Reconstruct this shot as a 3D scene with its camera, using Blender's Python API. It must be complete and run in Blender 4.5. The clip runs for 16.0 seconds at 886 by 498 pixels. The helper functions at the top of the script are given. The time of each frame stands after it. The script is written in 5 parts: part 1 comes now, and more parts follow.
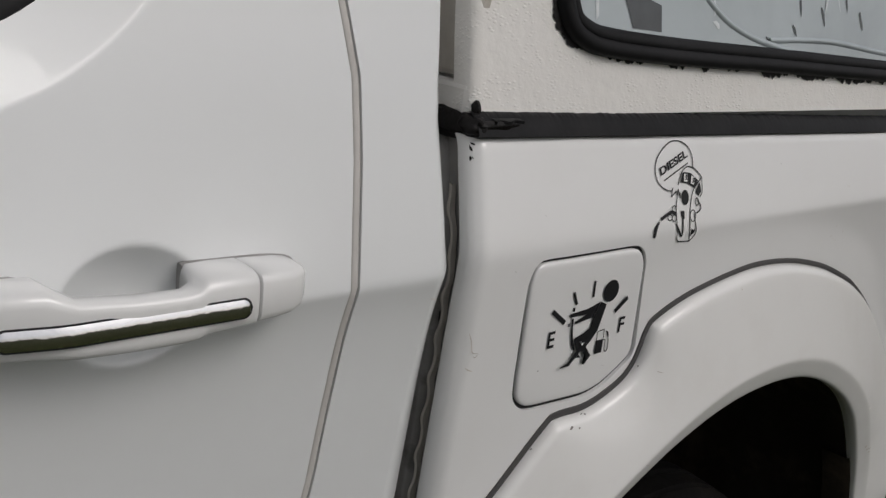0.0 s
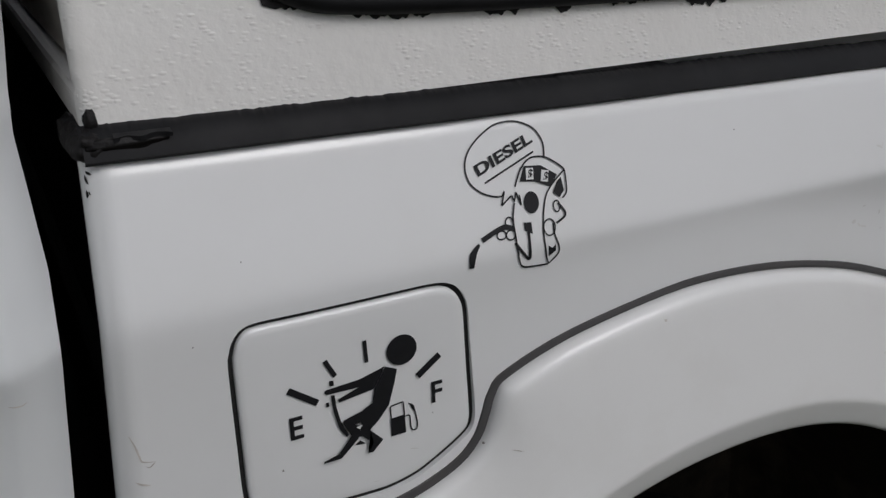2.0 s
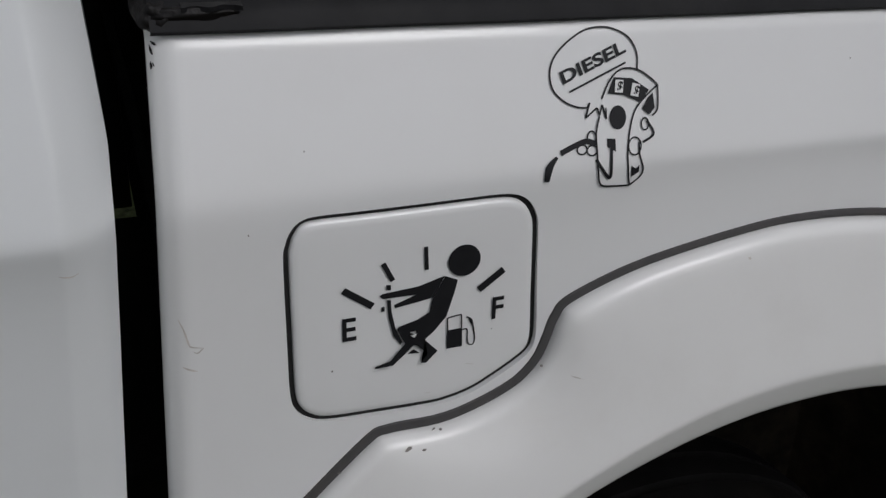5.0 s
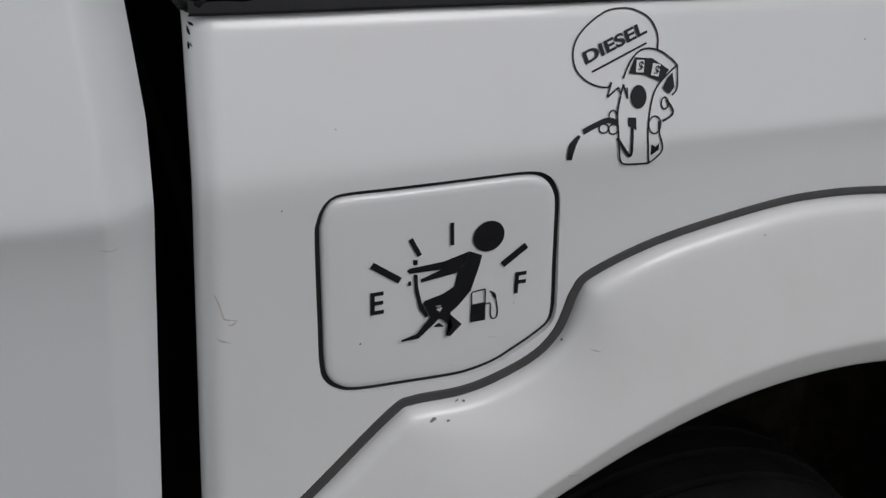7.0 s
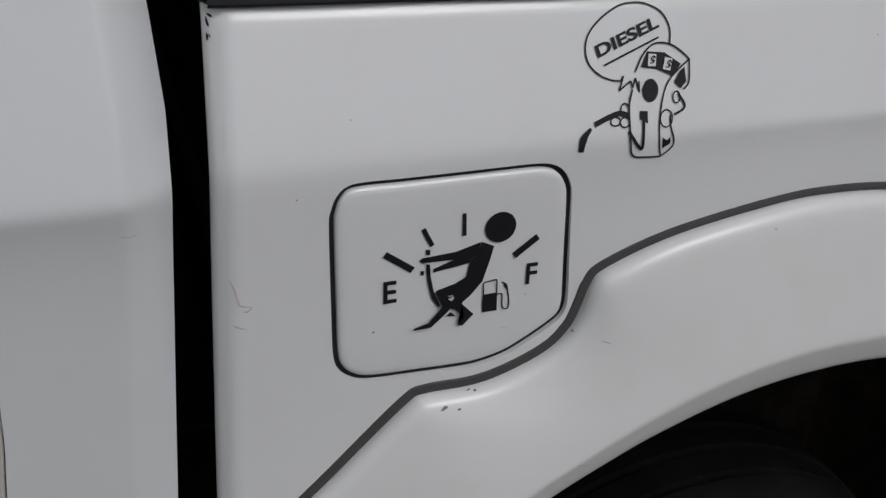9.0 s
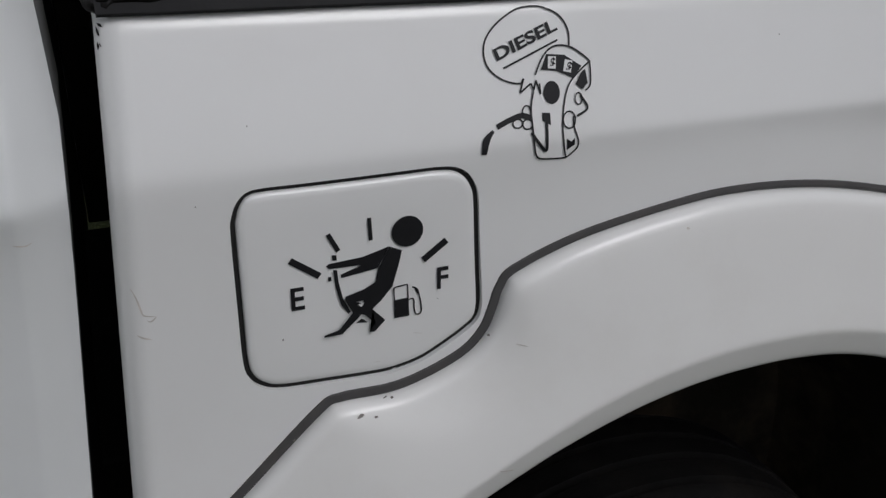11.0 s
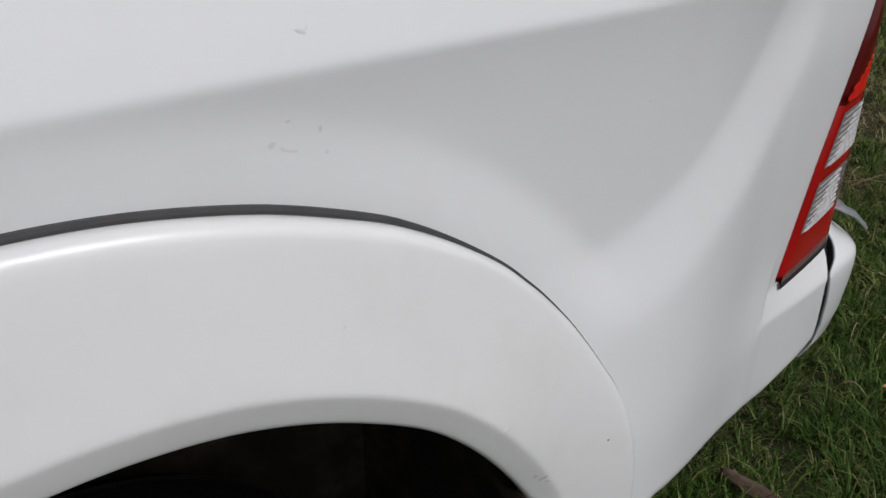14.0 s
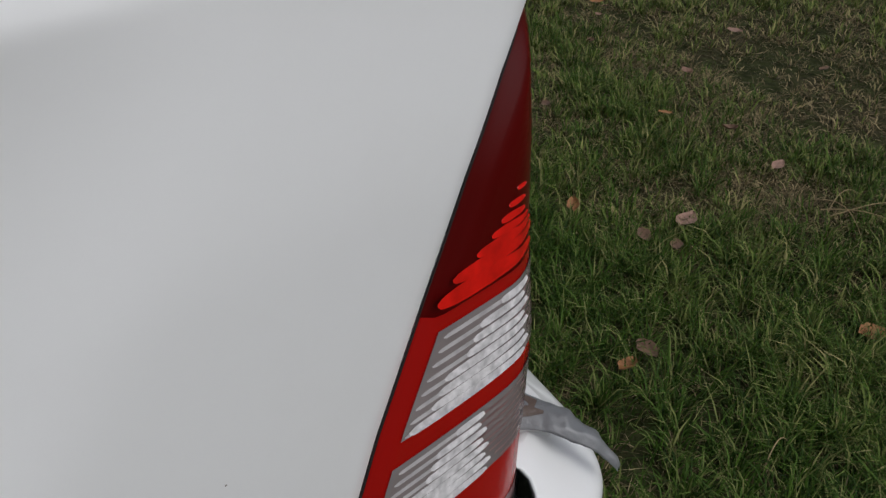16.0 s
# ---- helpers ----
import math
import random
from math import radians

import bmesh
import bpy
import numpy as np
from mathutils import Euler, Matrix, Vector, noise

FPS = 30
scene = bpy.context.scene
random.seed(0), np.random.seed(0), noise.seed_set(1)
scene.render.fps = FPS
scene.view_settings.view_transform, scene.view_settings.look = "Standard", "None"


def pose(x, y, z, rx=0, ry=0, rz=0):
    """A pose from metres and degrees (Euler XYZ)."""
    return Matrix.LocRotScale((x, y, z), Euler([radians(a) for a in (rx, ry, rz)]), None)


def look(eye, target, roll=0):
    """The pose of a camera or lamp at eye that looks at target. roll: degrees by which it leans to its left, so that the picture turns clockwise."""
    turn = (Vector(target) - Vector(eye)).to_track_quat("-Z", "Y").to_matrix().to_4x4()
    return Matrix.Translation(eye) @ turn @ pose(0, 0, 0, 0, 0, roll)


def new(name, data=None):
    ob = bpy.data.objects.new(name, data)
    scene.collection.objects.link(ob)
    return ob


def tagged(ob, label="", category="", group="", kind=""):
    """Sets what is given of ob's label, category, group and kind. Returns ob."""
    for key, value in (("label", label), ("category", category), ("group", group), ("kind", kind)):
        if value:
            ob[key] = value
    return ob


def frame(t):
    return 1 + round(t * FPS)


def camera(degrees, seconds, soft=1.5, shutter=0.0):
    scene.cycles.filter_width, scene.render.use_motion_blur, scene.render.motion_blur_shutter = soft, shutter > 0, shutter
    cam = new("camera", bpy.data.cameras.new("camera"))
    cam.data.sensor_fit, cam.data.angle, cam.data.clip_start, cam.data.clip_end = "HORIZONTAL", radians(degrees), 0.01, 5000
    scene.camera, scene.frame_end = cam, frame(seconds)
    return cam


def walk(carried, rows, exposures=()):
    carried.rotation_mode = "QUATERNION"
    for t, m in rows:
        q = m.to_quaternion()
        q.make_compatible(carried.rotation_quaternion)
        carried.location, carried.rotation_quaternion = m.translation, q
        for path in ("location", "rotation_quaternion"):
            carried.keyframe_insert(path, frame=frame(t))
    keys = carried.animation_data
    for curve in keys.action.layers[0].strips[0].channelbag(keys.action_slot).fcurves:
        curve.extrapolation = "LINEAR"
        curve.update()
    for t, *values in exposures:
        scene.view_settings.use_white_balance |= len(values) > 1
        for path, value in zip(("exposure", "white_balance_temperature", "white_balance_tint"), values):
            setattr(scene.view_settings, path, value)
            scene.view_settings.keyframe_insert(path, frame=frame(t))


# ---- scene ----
cam = camera(50.8, 16.0, soft=1.4)
PATH = [
    (0, (-0.684, -0.576, 1.357), (0.609, 0.839, 0.785), 6.8),
    (0.5, (-0.555, -0.632, 1.354), (0.745, 0.774, 0.777), 5.2),
    (1, (-0.45, -0.593, 1.339), (0.79, 0.855, 0.735), 1.1),
    (1.5, (-0.32, -0.501, 1.347), (0.888, 0.954, 0.696), 2.0),
    (2, (-0.161, -0.569, 1.371), (0.681, 1.094, 0.647), -1.4),
    (2.5, (-0.102, -0.594, 1.362), (0.596, 1.122, 0.606), -1.5),
    (3, (-0.152, -0.578, 1.361), (0.537, 1.144, 0.612), 0.0),
    (3.5, (-0.155, -0.562, 1.362), (0.527, 1.144, 0.572), 1.4),
    (4, (-0.153, -0.553, 1.356), (0.52, 1.142, 0.536), 1.5),
    (4.5, (-0.148, -0.542, 1.356), (0.531, 1.132, 0.498), 2.1),
    (5, (-0.142, -0.546, 1.347), (0.519, 1.127, 0.472), 1.8),
    (7.5, (-0.168, -0.557, 1.351), (0.483, 1.097, 0.434), 1.8),
    (8, (-0.167, -0.557, 1.349), (0.466, 1.101, 0.427), 1.6),
    (8.5, (-0.169, -0.562, 1.348), (0.459, 1.102, 0.433), 1.6),
    (9, (-0.166, -0.569, 1.349), (0.454, 1.1, 0.438), 1.8),
    (11.3, (-0.111, -0.604, 1.328), (0.552, 1.087, 0.492), 0.0),
    (11.5, (-0.111, -0.602, 1.331), (0.571, 1.068, 0.467), 0.3),
    (12, (-0.096, -0.61, 1.328), (0.659, 1.015, 0.44), 1.8),
    (12.5, (0.011, -0.659, 1.325), (0.789, 0.951, 0.43), 2.0),
    (13, (0.111, -0.689, 1.346), (0.904, 0.872, 0.38), 0.2),
    (13.5, (0.208, -0.646, 1.316), (1.112, 0.846, 0.337), -0.1),
    (14, (0.337, -0.511, 1.304), (1.356, 0.897, 0.316), 1.7),
    (14.5, (0.448, -0.46, 1.277), (1.508, 0.9, 0.263), 2.9),
    (15, (0.706, -0.471, 1.273), (1.608, 0.967, 0.216), 2.8),
    (15.5, (0.947, -0.41, 1.27), (1.822, 1.02, 0.179), 1.7),
    (16, (1.148, -0.263, 1.219), (2.01, 1.156, 0.104), 2.2),
]
walk(cam, [(t, look(eye, target, roll)) for t, eye, target, roll in PATH], exposures=[(0, -0.52, 6500, 12), (0.5, -0.59, 6300, 12), (1.0, -0.56, 6200, 12), (1.6, -0.67, 6180, 12), (12.2, -0.69, 6150, 12), (13.1, -0.44, 6150, 12), (13.5, -0.19, 6150, 12), (14.0, -0.16, 6150, 12), (14.5, -0.31, 6150, 12), (15.0, -0.57, 6180, 12), (15.5, -0.52, 6180, 11), (16, -0.31, 6150, 11)])

# ---- daylight: a bright overcast sky, a weak wide sun behind the cloud ----
world = bpy.data.worlds.new("overcast")
scene.world = world
world.use_nodes = True
wn, wl = world.node_tree.nodes, world.node_tree.links
sky = wn.new("ShaderNodeTexSky")
sky.sky_type, sky.sun_disc = "NISHITA", False
sky.sun_elevation, sky.sun_rotation = radians(46), radians(158)
sky.air_density, sky.dust_density, sky.ozone_density = 1.0, 4.0, 1.0
grey = wn.new("ShaderNodeHueSaturation")
grey.inputs["Saturation"].default_value = 0.28
wl.new(sky.outputs[0], grey.inputs["Color"])
wl.new(grey.outputs[0], wn["Background"].inputs[0])
wn["Background"].inputs[1].default_value = 0.11
sun_data = bpy.data.lights.new("sun", "SUN")
sun_data.energy, sun_data.angle, sun_data.color = 0.8, radians(25), (1.0, 0.97, 0.92)
sun = new("sun", sun_data)
sun.matrix_world = look((0, 0, 10), (-2.73, 6.76, 2.5))


# ---- materials ----
def mat(name, color, rough=0.5, metal=0.0, coat=0.0, grain=None, bump=None, spec=0.5, stains=None, pimples=None):
    """color; grain: (scale, amount) of fine value change; stains: (scale, amount, colour); bump: (scale, distance)."""
    m = bpy.data.materials.new(name)
    m.use_nodes = True
    n, l = m.node_tree.nodes, m.node_tree.links
    b = n["Principled BSDF"]
    b.inputs["Roughness"].default_value, b.inputs["Metallic"].default_value = rough, metal
    b.inputs["Coat Weight"].default_value, b.inputs["Coat Roughness"].default_value = coat, 0.04
    b.inputs["Specular IOR Level"].default_value = spec
    b.inputs["Base Color"].default_value = (*color, 1)
    co = n.new("ShaderNodeTexCoord")
    last = None
    if grain or stains:
        rgb = n.new("ShaderNodeRGB")
        rgb.outputs[0].default_value = (*color, 1)
        last = rgb.outputs[0]
    if grain:
        tex = n.new("ShaderNodeTexNoise")
        tex.inputs["Scale"].default_value, tex.inputs["Detail"].default_value = grain[0], 6
        l.new(co.outputs["Object"], tex.inputs["Vector"])
        ramp = n.new("ShaderNodeMapRange")
        ramp.inputs["From Min"].default_value, ramp.inputs["From Max"].default_value = 0.3, 0.7
        ramp.inputs["To Min"].default_value, ramp.inputs["To Max"].default_value = 1 - grain[1], 1 + grain[1]
        l.new(tex.outputs[0], ramp.inputs[0])
        mul = n.new("ShaderNodeVectorMath")
        mul.operation = "SCALE"
        l.new(last, mul.inputs[0]), l.new(ramp.outputs[0], mul.inputs["Scale"])
        last = mul.outputs[0]
    if stains:
        tex = n.new("ShaderNodeTexNoise")
        tex.inputs["Scale"].default_value, tex.inputs["Detail"].default_value, tex.inputs["Roughness"].default_value = stains[0], 8, 0.62
        l.new(co.outputs["Object"], tex.inputs["Vector"])
        ramp = n.new("ShaderNodeMapRange")
        ramp.inputs["From Min"].default_value, ramp.inputs["From Max"].default_value = 0.5, 0.75
        ramp.inputs["To Max"].default_value = stains[1]
        l.new(tex.outputs[0], ramp.inputs[0])
        mix = n.new("ShaderNodeMix")
        mix.data_type = "RGBA"
        mix.inputs["B"].default_value = (*stains[2], 1)
        l.new(ramp.outputs[0], mix.inputs["Factor"]), l.new(last, mix.inputs["A"])
        last = mix.outputs["Result"]
    if last:
        l.new(last, b.inputs["Base Color"])
    if bump:
        tex = n.new("ShaderNodeTexNoise")
        tex.inputs["Scale"].default_value, tex.inputs["Detail"].default_value = bump[0], 5
        l.new(co.outputs["Object"], tex.inputs["Vector"])
        bm_ = n.new("ShaderNodeBump")
        bm_.inputs["Distance"].default_value, bm_.inputs["Strength"].default_value = bump[1], 1.0
        l.new(tex.outputs[0], bm_.inputs["Height"]), l.new(bm_.outputs[0], b.inputs["Normal"])
        if pimples:
            # lumps of paint, longer than high
            stretch = n.new("ShaderNodeMapping")
            stretch.inputs["Scale"].default_value = (0.6, 1, 1.25)
            dots = n.new("ShaderNodeTexVoronoi")
            dots.inputs["Scale"].default_value, dots.inputs["Randomness"].default_value = pimples[0], 1.0
            where = n.new("ShaderNodeTexNoise")
            where.inputs["Scale"].default_value = 28.0
            low = n.new("ShaderNodeMapRange")
            low.inputs["From Min"].default_value, low.inputs["From Max"].default_value, low.inputs["To Min"].default_value, low.inputs["To Max"].default_value = 0.0, 0.42, 1.0, 0.0
            much = n.new("ShaderNodeMapRange")
            much.inputs["From Min"].default_value, much.inputs["From Max"].default_value = 0.38, 0.60
            mul2 = n.new("ShaderNodeMath")
            mul2.operation = "MULTIPLY"
            second = n.new("ShaderNodeBump")
            second.inputs["Distance"].default_value = pimples[1]
            l.new(co.outputs["Object"], stretch.inputs[0]), l.new(stretch.outputs[0], dots.inputs["Vector"]), l.new(co.outputs["Object"], where.inputs["Vector"])
            l.new(dots.outputs["Distance"], low.inputs[0]), l.new(where.outputs[0], much.inputs[0])
            l.new(low.outputs[0], mul2.inputs[0]), l.new(much.outputs[0], mul2.inputs[1])
            l.new(mul2.outputs[0], second.inputs["Height"]), l.new(bm_.outputs[0], second.inputs["Normal"]), l.new(second.outputs[0], b.inputs["Normal"])
    return m


PAINT = mat("white car paint", (0.80, 0.80, 0.79), 0.32, coat=0.7, grain=(3.0, 0.012), stains=(7.0, 0.10, (0.62, 0.59, 0.54)), bump=(26.0, 0.00012))
# cab white slightly bluer than the bed: sky reflection put into the colour
CAB_PAINT = mat("white paint with sky tint", (0.785, 0.80, 0.80), 0.32, coat=0.7, grain=(3.0, 0.012), stains=(7.0, 0.08, (0.62, 0.60, 0.56)), bump=(26.0, 0.00012))
FLARE_PAINT = mat("white flare paint", (0.80, 0.795, 0.775), 0.36, coat=0.55, grain=(4.0, 0.015), stains=(11.0, 0.14, (0.58, 0.54, 0.48)), bump=(30.0, 0.00015))
CANOPY_PAINT = mat("brushed canopy paint", (0.80, 0.785, 0.75), 0.5, grain=(5.0, 0.03), stains=(9.0, 0.22, (0.64, 0.61, 0.56)), bump=(70.0, 0.0012), pimples=(230.0, 0.0007))
# pale paint darkened to stand for shade, with dust stains over it
SHADED_PAINT = mat("dusty paint darkened for shade", (0.52, 0.49, 0.44), 0.6, grain=(8.0, 0.06), stains=(14.0, 0.6, (0.30, 0.26, 0.21)), bump=(50.0, 0.0005))
RUBBER = mat("black rubber", (0.008, 0.008, 0.009), 0.55, spec=0.18, grain=(30.0, 0.25), stains=(14.0, 0.30, (0.032, 0.031, 0.030)), bump=(120.0, 0.0003))
SEALANT = mat("black sealant", (0.007, 0.006, 0.006), 0.5, spec=0.25, grain=(60.0, 0.3), bump=(160.0, 0.0012))
GREY_RUBBER = mat("grey rubber piping", (0.070, 0.068, 0.068), 0.65, spec=0.3, grain=(40.0, 0.08), stains=(18.0, 0.3, (0.12, 0.10, 0.085)))
SEAL_GREY = mat("grey door seal", (0.55, 0.53, 0.50), 0.6, grain=(30.0, 0.06))
# near-black: stands in for shade in gaps, also colours joints and chassis
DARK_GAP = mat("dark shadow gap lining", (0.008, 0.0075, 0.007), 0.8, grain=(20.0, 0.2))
STICKER = mat("black vinyl", (0.012, 0.012, 0.014), 0.45, spec=0.3, grain=(90.0, 0.12))
CHROME = mat("chrome", (0.86, 0.86, 0.87), 0.05, metal=1.0, bump=(17.0, 0.0016))
POST = mat("grimy grey post", (0.27, 0.265, 0.255), 0.45, grain=(20.0, 0.2), stains=(22.0, 0.85, (0.03, 0.026, 0.022)), bump=(40.0, 0.0012))
GASKET = mat("grey handle gasket", (0.30, 0.29, 0.28), 0.6, grain=(60.0, 0.1))
FAINT = mat("faint scuffed paint", (0.68, 0.67, 0.65), 0.6, grain=(60.0, 0.1))
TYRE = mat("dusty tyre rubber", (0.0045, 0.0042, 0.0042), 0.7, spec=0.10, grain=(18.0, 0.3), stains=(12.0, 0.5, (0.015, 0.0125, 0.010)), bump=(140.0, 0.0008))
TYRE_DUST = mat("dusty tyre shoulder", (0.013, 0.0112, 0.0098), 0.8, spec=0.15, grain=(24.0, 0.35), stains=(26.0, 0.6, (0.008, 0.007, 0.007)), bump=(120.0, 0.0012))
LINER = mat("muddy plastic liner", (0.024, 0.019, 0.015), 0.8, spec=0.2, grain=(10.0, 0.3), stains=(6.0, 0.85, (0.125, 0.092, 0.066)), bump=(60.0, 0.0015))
STEEL = mat("painted steel rim", (0.35, 0.35, 0.36), 0.4, metal=0.8, grain=(10.0, 0.1))
# dark lens, brighter border and facets: light inside the lens put into colour
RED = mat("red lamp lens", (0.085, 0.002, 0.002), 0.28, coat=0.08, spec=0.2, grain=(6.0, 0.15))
RED_BORDER = mat("red lens border with painted glow", (0.36, 0.007, 0.005), 0.25, coat=0.1, spec=0.25, grain=(8.0, 0.12))
RED_FACET = mat("red facets painted as lit", (0.62, 0.009, 0.005), 0.25, coat=0.1, grain=(60.0, 0.25))
LENS_FOOT = mat("dull reddish lens foot", (0.20, 0.10, 0.095), 0.4, coat=0.3, grain=(60.0, 0.3), stains=(40.0, 0.6, (0.06, 0.04, 0.035)))
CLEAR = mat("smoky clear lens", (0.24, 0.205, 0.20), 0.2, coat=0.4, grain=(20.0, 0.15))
# rib colours carry the highlights of the lens
RIB = mat("lens ribs with painted highlight", (0.80, 0.775, 0.775), 0.25, metal=0.2, coat=0.5, grain=(160.0, 0.30))
RIB_DIM = mat("lens ribs with faint painted highlight", (0.56, 0.53, 0.53), 0.25, metal=0.2, coat=0.5, grain=(90.0, 0.2))
TAPE = mat("crumpled grey tape", (0.17, 0.175, 0.18), 0.42, metal=0.1, grain=(25.0, 0.2), bump=(40.0, 0.003))
BACKING = mat("brown backing paper", (0.13, 0.095, 0.075), 0.8, grain=(60.0, 0.4), stains=(60.0, 0.6, (0.30, 0.28, 0.27)), bump=(90.0, 0.002))
SCUFF = mat("scuffed primer", (0.60, 0.56, 0.52), 0.7, grain=(60.0, 0.2))
CHIP = mat("chipped paint", (0.20, 0.185, 0.17), 0.8, grain=(60.0, 0.2))


FILM_SCRAP = mat("pale curled film", (0.62, 0.66, 0.67), 0.35, coat=0.5, grain=(60.0, 0.15))
FILM = mat("silvery window film", (0.45, 0.505, 0.525), 0.22, coat=1.0, grain=(3.0, 0.08), stains=(4.0, 0.5, (0.30, 0.345, 0.36)))
FILM_GAP = mat("dark peeled film", (0.05, 0.056, 0.06), 0.12, coat=0.6, grain=(30.0, 0.2))
TINT = mat("tinted door glass", (0.012, 0.014, 0.015), 0.05, coat=0.5)


# ---- small mesh tools ----
def smooth(a, b, v):
    t = np.clip((np.asarray(v, float) - a) / (b - a), 0, 1)
    return t * t * (3 - 2 * t)


def spline(points, n, closed=False):
    """Points on a smooth curve through the given ones, evenly by length."""
    p = np.array(points, float)
    k = len(p)
    ids = range(k if closed else k - 1)
    out = []
    for i in ids:
        a, b, c, d = (p[(i + j) % k] if closed else p[min(max(i + j, 0), k - 1)] for j in (-1, 0, 1, 2))
        for t in np.linspace(0, 1, 12, endpoint=False):
            out.append(0.5 * (2 * b + (c - a) * t + (2 * a - 5 * b + 4 * c - d) * t**2 + (3 * b - 3 * c + d - a) * t**3))
    out.append(p[0] if closed else p[-1])
    out = np.array(out)
    far = np.r_[0, np.cumsum(np.linalg.norm(np.diff(out, axis=0), axis=1))]
    s = np.linspace(0, far[-1], n + 1 if closed else n)
    res = np.stack([np.interp(s, far, out[:, j]) for j in range(out.shape[1])], 1)
    return res[:-1] if closed else res


def inside(poly, pts):
    x, y = pts[:, 0], pts[:, 1]
    odd = np.zeros(len(pts), bool)
    for (x0, y0), (x1, y1) in zip(poly, np.roll(poly, -1, 0)):
        if y0 != y1:
            odd ^= ((y0 > y) != (y1 > y)) & (x < (x1 - x0) * (y - y0) / (y1 - y0) + x0)
    return odd


def nearest(line, pts, closed=False):
    """The distance to a line, and the nearest place on it."""
    best, place = np.full(len(pts), 1e9), np.zeros((len(pts), 2))
    ends = np.roll(line, -1, 0) if closed else line[1:]
    for a, b in zip(line, ends):
        ab = b - a
        t = np.clip(((pts - a) @ ab) / (ab @ ab + 1e-12), 0, 1)[:, None]
        q = a + t * ab
        d = np.linalg.norm(pts - q, axis=1)
        near = d < best
        best[near], place[near] = d[near], q[near]
    return best, place


def mesh_object(name, verts, faces, material, sharp=35, flat=False):
    me = bpy.data.meshes.new(name)
    me.from_pydata([tuple(v) for v in verts], [], [tuple(f) for f in faces])
    me.validate()
    for m in material if isinstance(material, (list, tuple)) else [material]:
        me.materials.append(m)
    if not flat:
        me.polygons.foreach_set("use_smooth", [True] * len(me.polygons))
        me.set_sharp_from_angle(angle=radians(sharp))
    me.update()
    return new(name, me)


def put(ob, parent, label=""):
    ob.parent = parent
    if label:
        ob["label"] = label
    return ob


def outward(ob, way):
    """Turn the faces so that most look along the given way."""
    me = ob.data
    if sum((p.normal.dot(Vector(way)) * p.area) for p in me.polygons) < 0:
        me.flip_normals()
    return ob


def loft(rows, closed=False, cap=False):
    """Vertices and faces of rows of points; closed: each row is a ring."""
    n, verts, faces = len(rows[0]), [], []
    for r in rows:
        verts += [tuple(v) for v in r]
    for i in range(len(rows) - 1):
        for j in range(n if closed else n - 1):
            a, b = i * n + j, i * n + (j + 1) % n
            faces.append((a, b, b + n, a + n))
    if cap:
        faces.append(tuple(range(n)))
        faces.append(tuple(range((len(rows) - 1) * n, len(rows) * n))[::-1])
    return verts, faces


def solid(name, parent, material, lo, hi, bevel=0.004, label=""):
    """A bevelled block."""
    bm = bmesh.new()
    bmesh.ops.create_cube(bm, size=1)
    for v in bm.verts:
        v.co = Vector([lo[i] + (v.co[i] + 0.5) * (hi[i] - lo[i]) for i in range(3)])
    bmesh.ops.bevel(bm, geom=bm.edges[:], offset=bevel, segments=2, affect="EDGES", profile=0.5)
    me = bpy.data.meshes.new(name)
    bm.to_mesh(me)
    bm.free()
    me.materials.append(material)
    return put(new(name, me), parent, label)


# ---- the pickup's side as a surface: x to the tail, z up, y into the truck ----
CREASE = 1.107
# upper line of the wheel flare
FLARE = spline([(-0.140, 0.50), (-0.138, 0.62), (-0.135, 0.745), (-0.118, 0.786), (-0.043, 0.859), (0.014, 0.913), (0.033, 0.921), (0.073, 0.921),
                (0.103, 0.9275), (0.134, 0.941), (0.150, 0.957), (0.1575, 0.975), (0.1635, 0.993), (0.178, 1.0085), (0.240, 1.030), (0.335, 1.046), (0.395, 1.049),
                (0.460, 1.0445), (0.521, 1.0340), (0.577, 1.0195), (0.642, 0.9955), (0.679, 0.9770), (0.720, 0.9512), (0.766, 0.9170), (0.797, 0.888), (0.820, 0.864), (0.851, 0.826),
                (0.886, 0.774), (0.910, 0.7345), (0.928, 0.690), (0.941, 0.630), (0.945, 0.56), (0.945, 0.50)], 420)
# wheel opening
ARCH = spline([(-0.075, 0.22), (-0.072, 0.50), (-0.055, 0.60), (0.003, 0.708), (0.089, 0.779), (0.128, 0.800), (0.165, 0.819), (0.220, 0.844), (0.284, 0.8655), (0.340, 0.8775), (0.395, 0.8825), (0.4525, 0.8820), (0.514, 0.8735),
               (0.580, 0.8525), (0.650, 0.8170), (0.696, 0.7830), (0.743, 0.7320), (0.797, 0.656), (0.830, 0.590), (0.856, 0.505), (0.862, 0.40), (0.864, 0.22)], 300)
FLAP = spline([(-0.0385, 1.00), (-0.0385, 1.066), (-0.0370, 1.078), (-0.0335, 1.0875), (-0.0265, 1.0950), (-0.015, 1.0974), (0.0156, 1.0972), (0.058, 1.0972), (0.0909, 1.0974), (0.1158, 1.0973), (0.1298, 1.0952),
               (0.1397, 1.0888), (0.1460, 1.0782), (0.1482, 1.0675), (0.1496, 1.0386), (0.1507, 1.0136), (0.1520, 0.9902), (0.1521, 0.9743), (0.1485, 0.9632), (0.1371, 0.9540), (0.1177, 0.9428), (0.1007, 0.9348),
               (0.0786, 0.9300), (0.0592, 0.9296), (0.0282, 0.9309), (-0.011, 0.9331), (-0.0262, 0.9385), (-0.0352, 0.9485), (-0.0382, 0.9630)], 260, closed=True)
WHEEL_X, WHEEL_Z = 0.39, 0.323
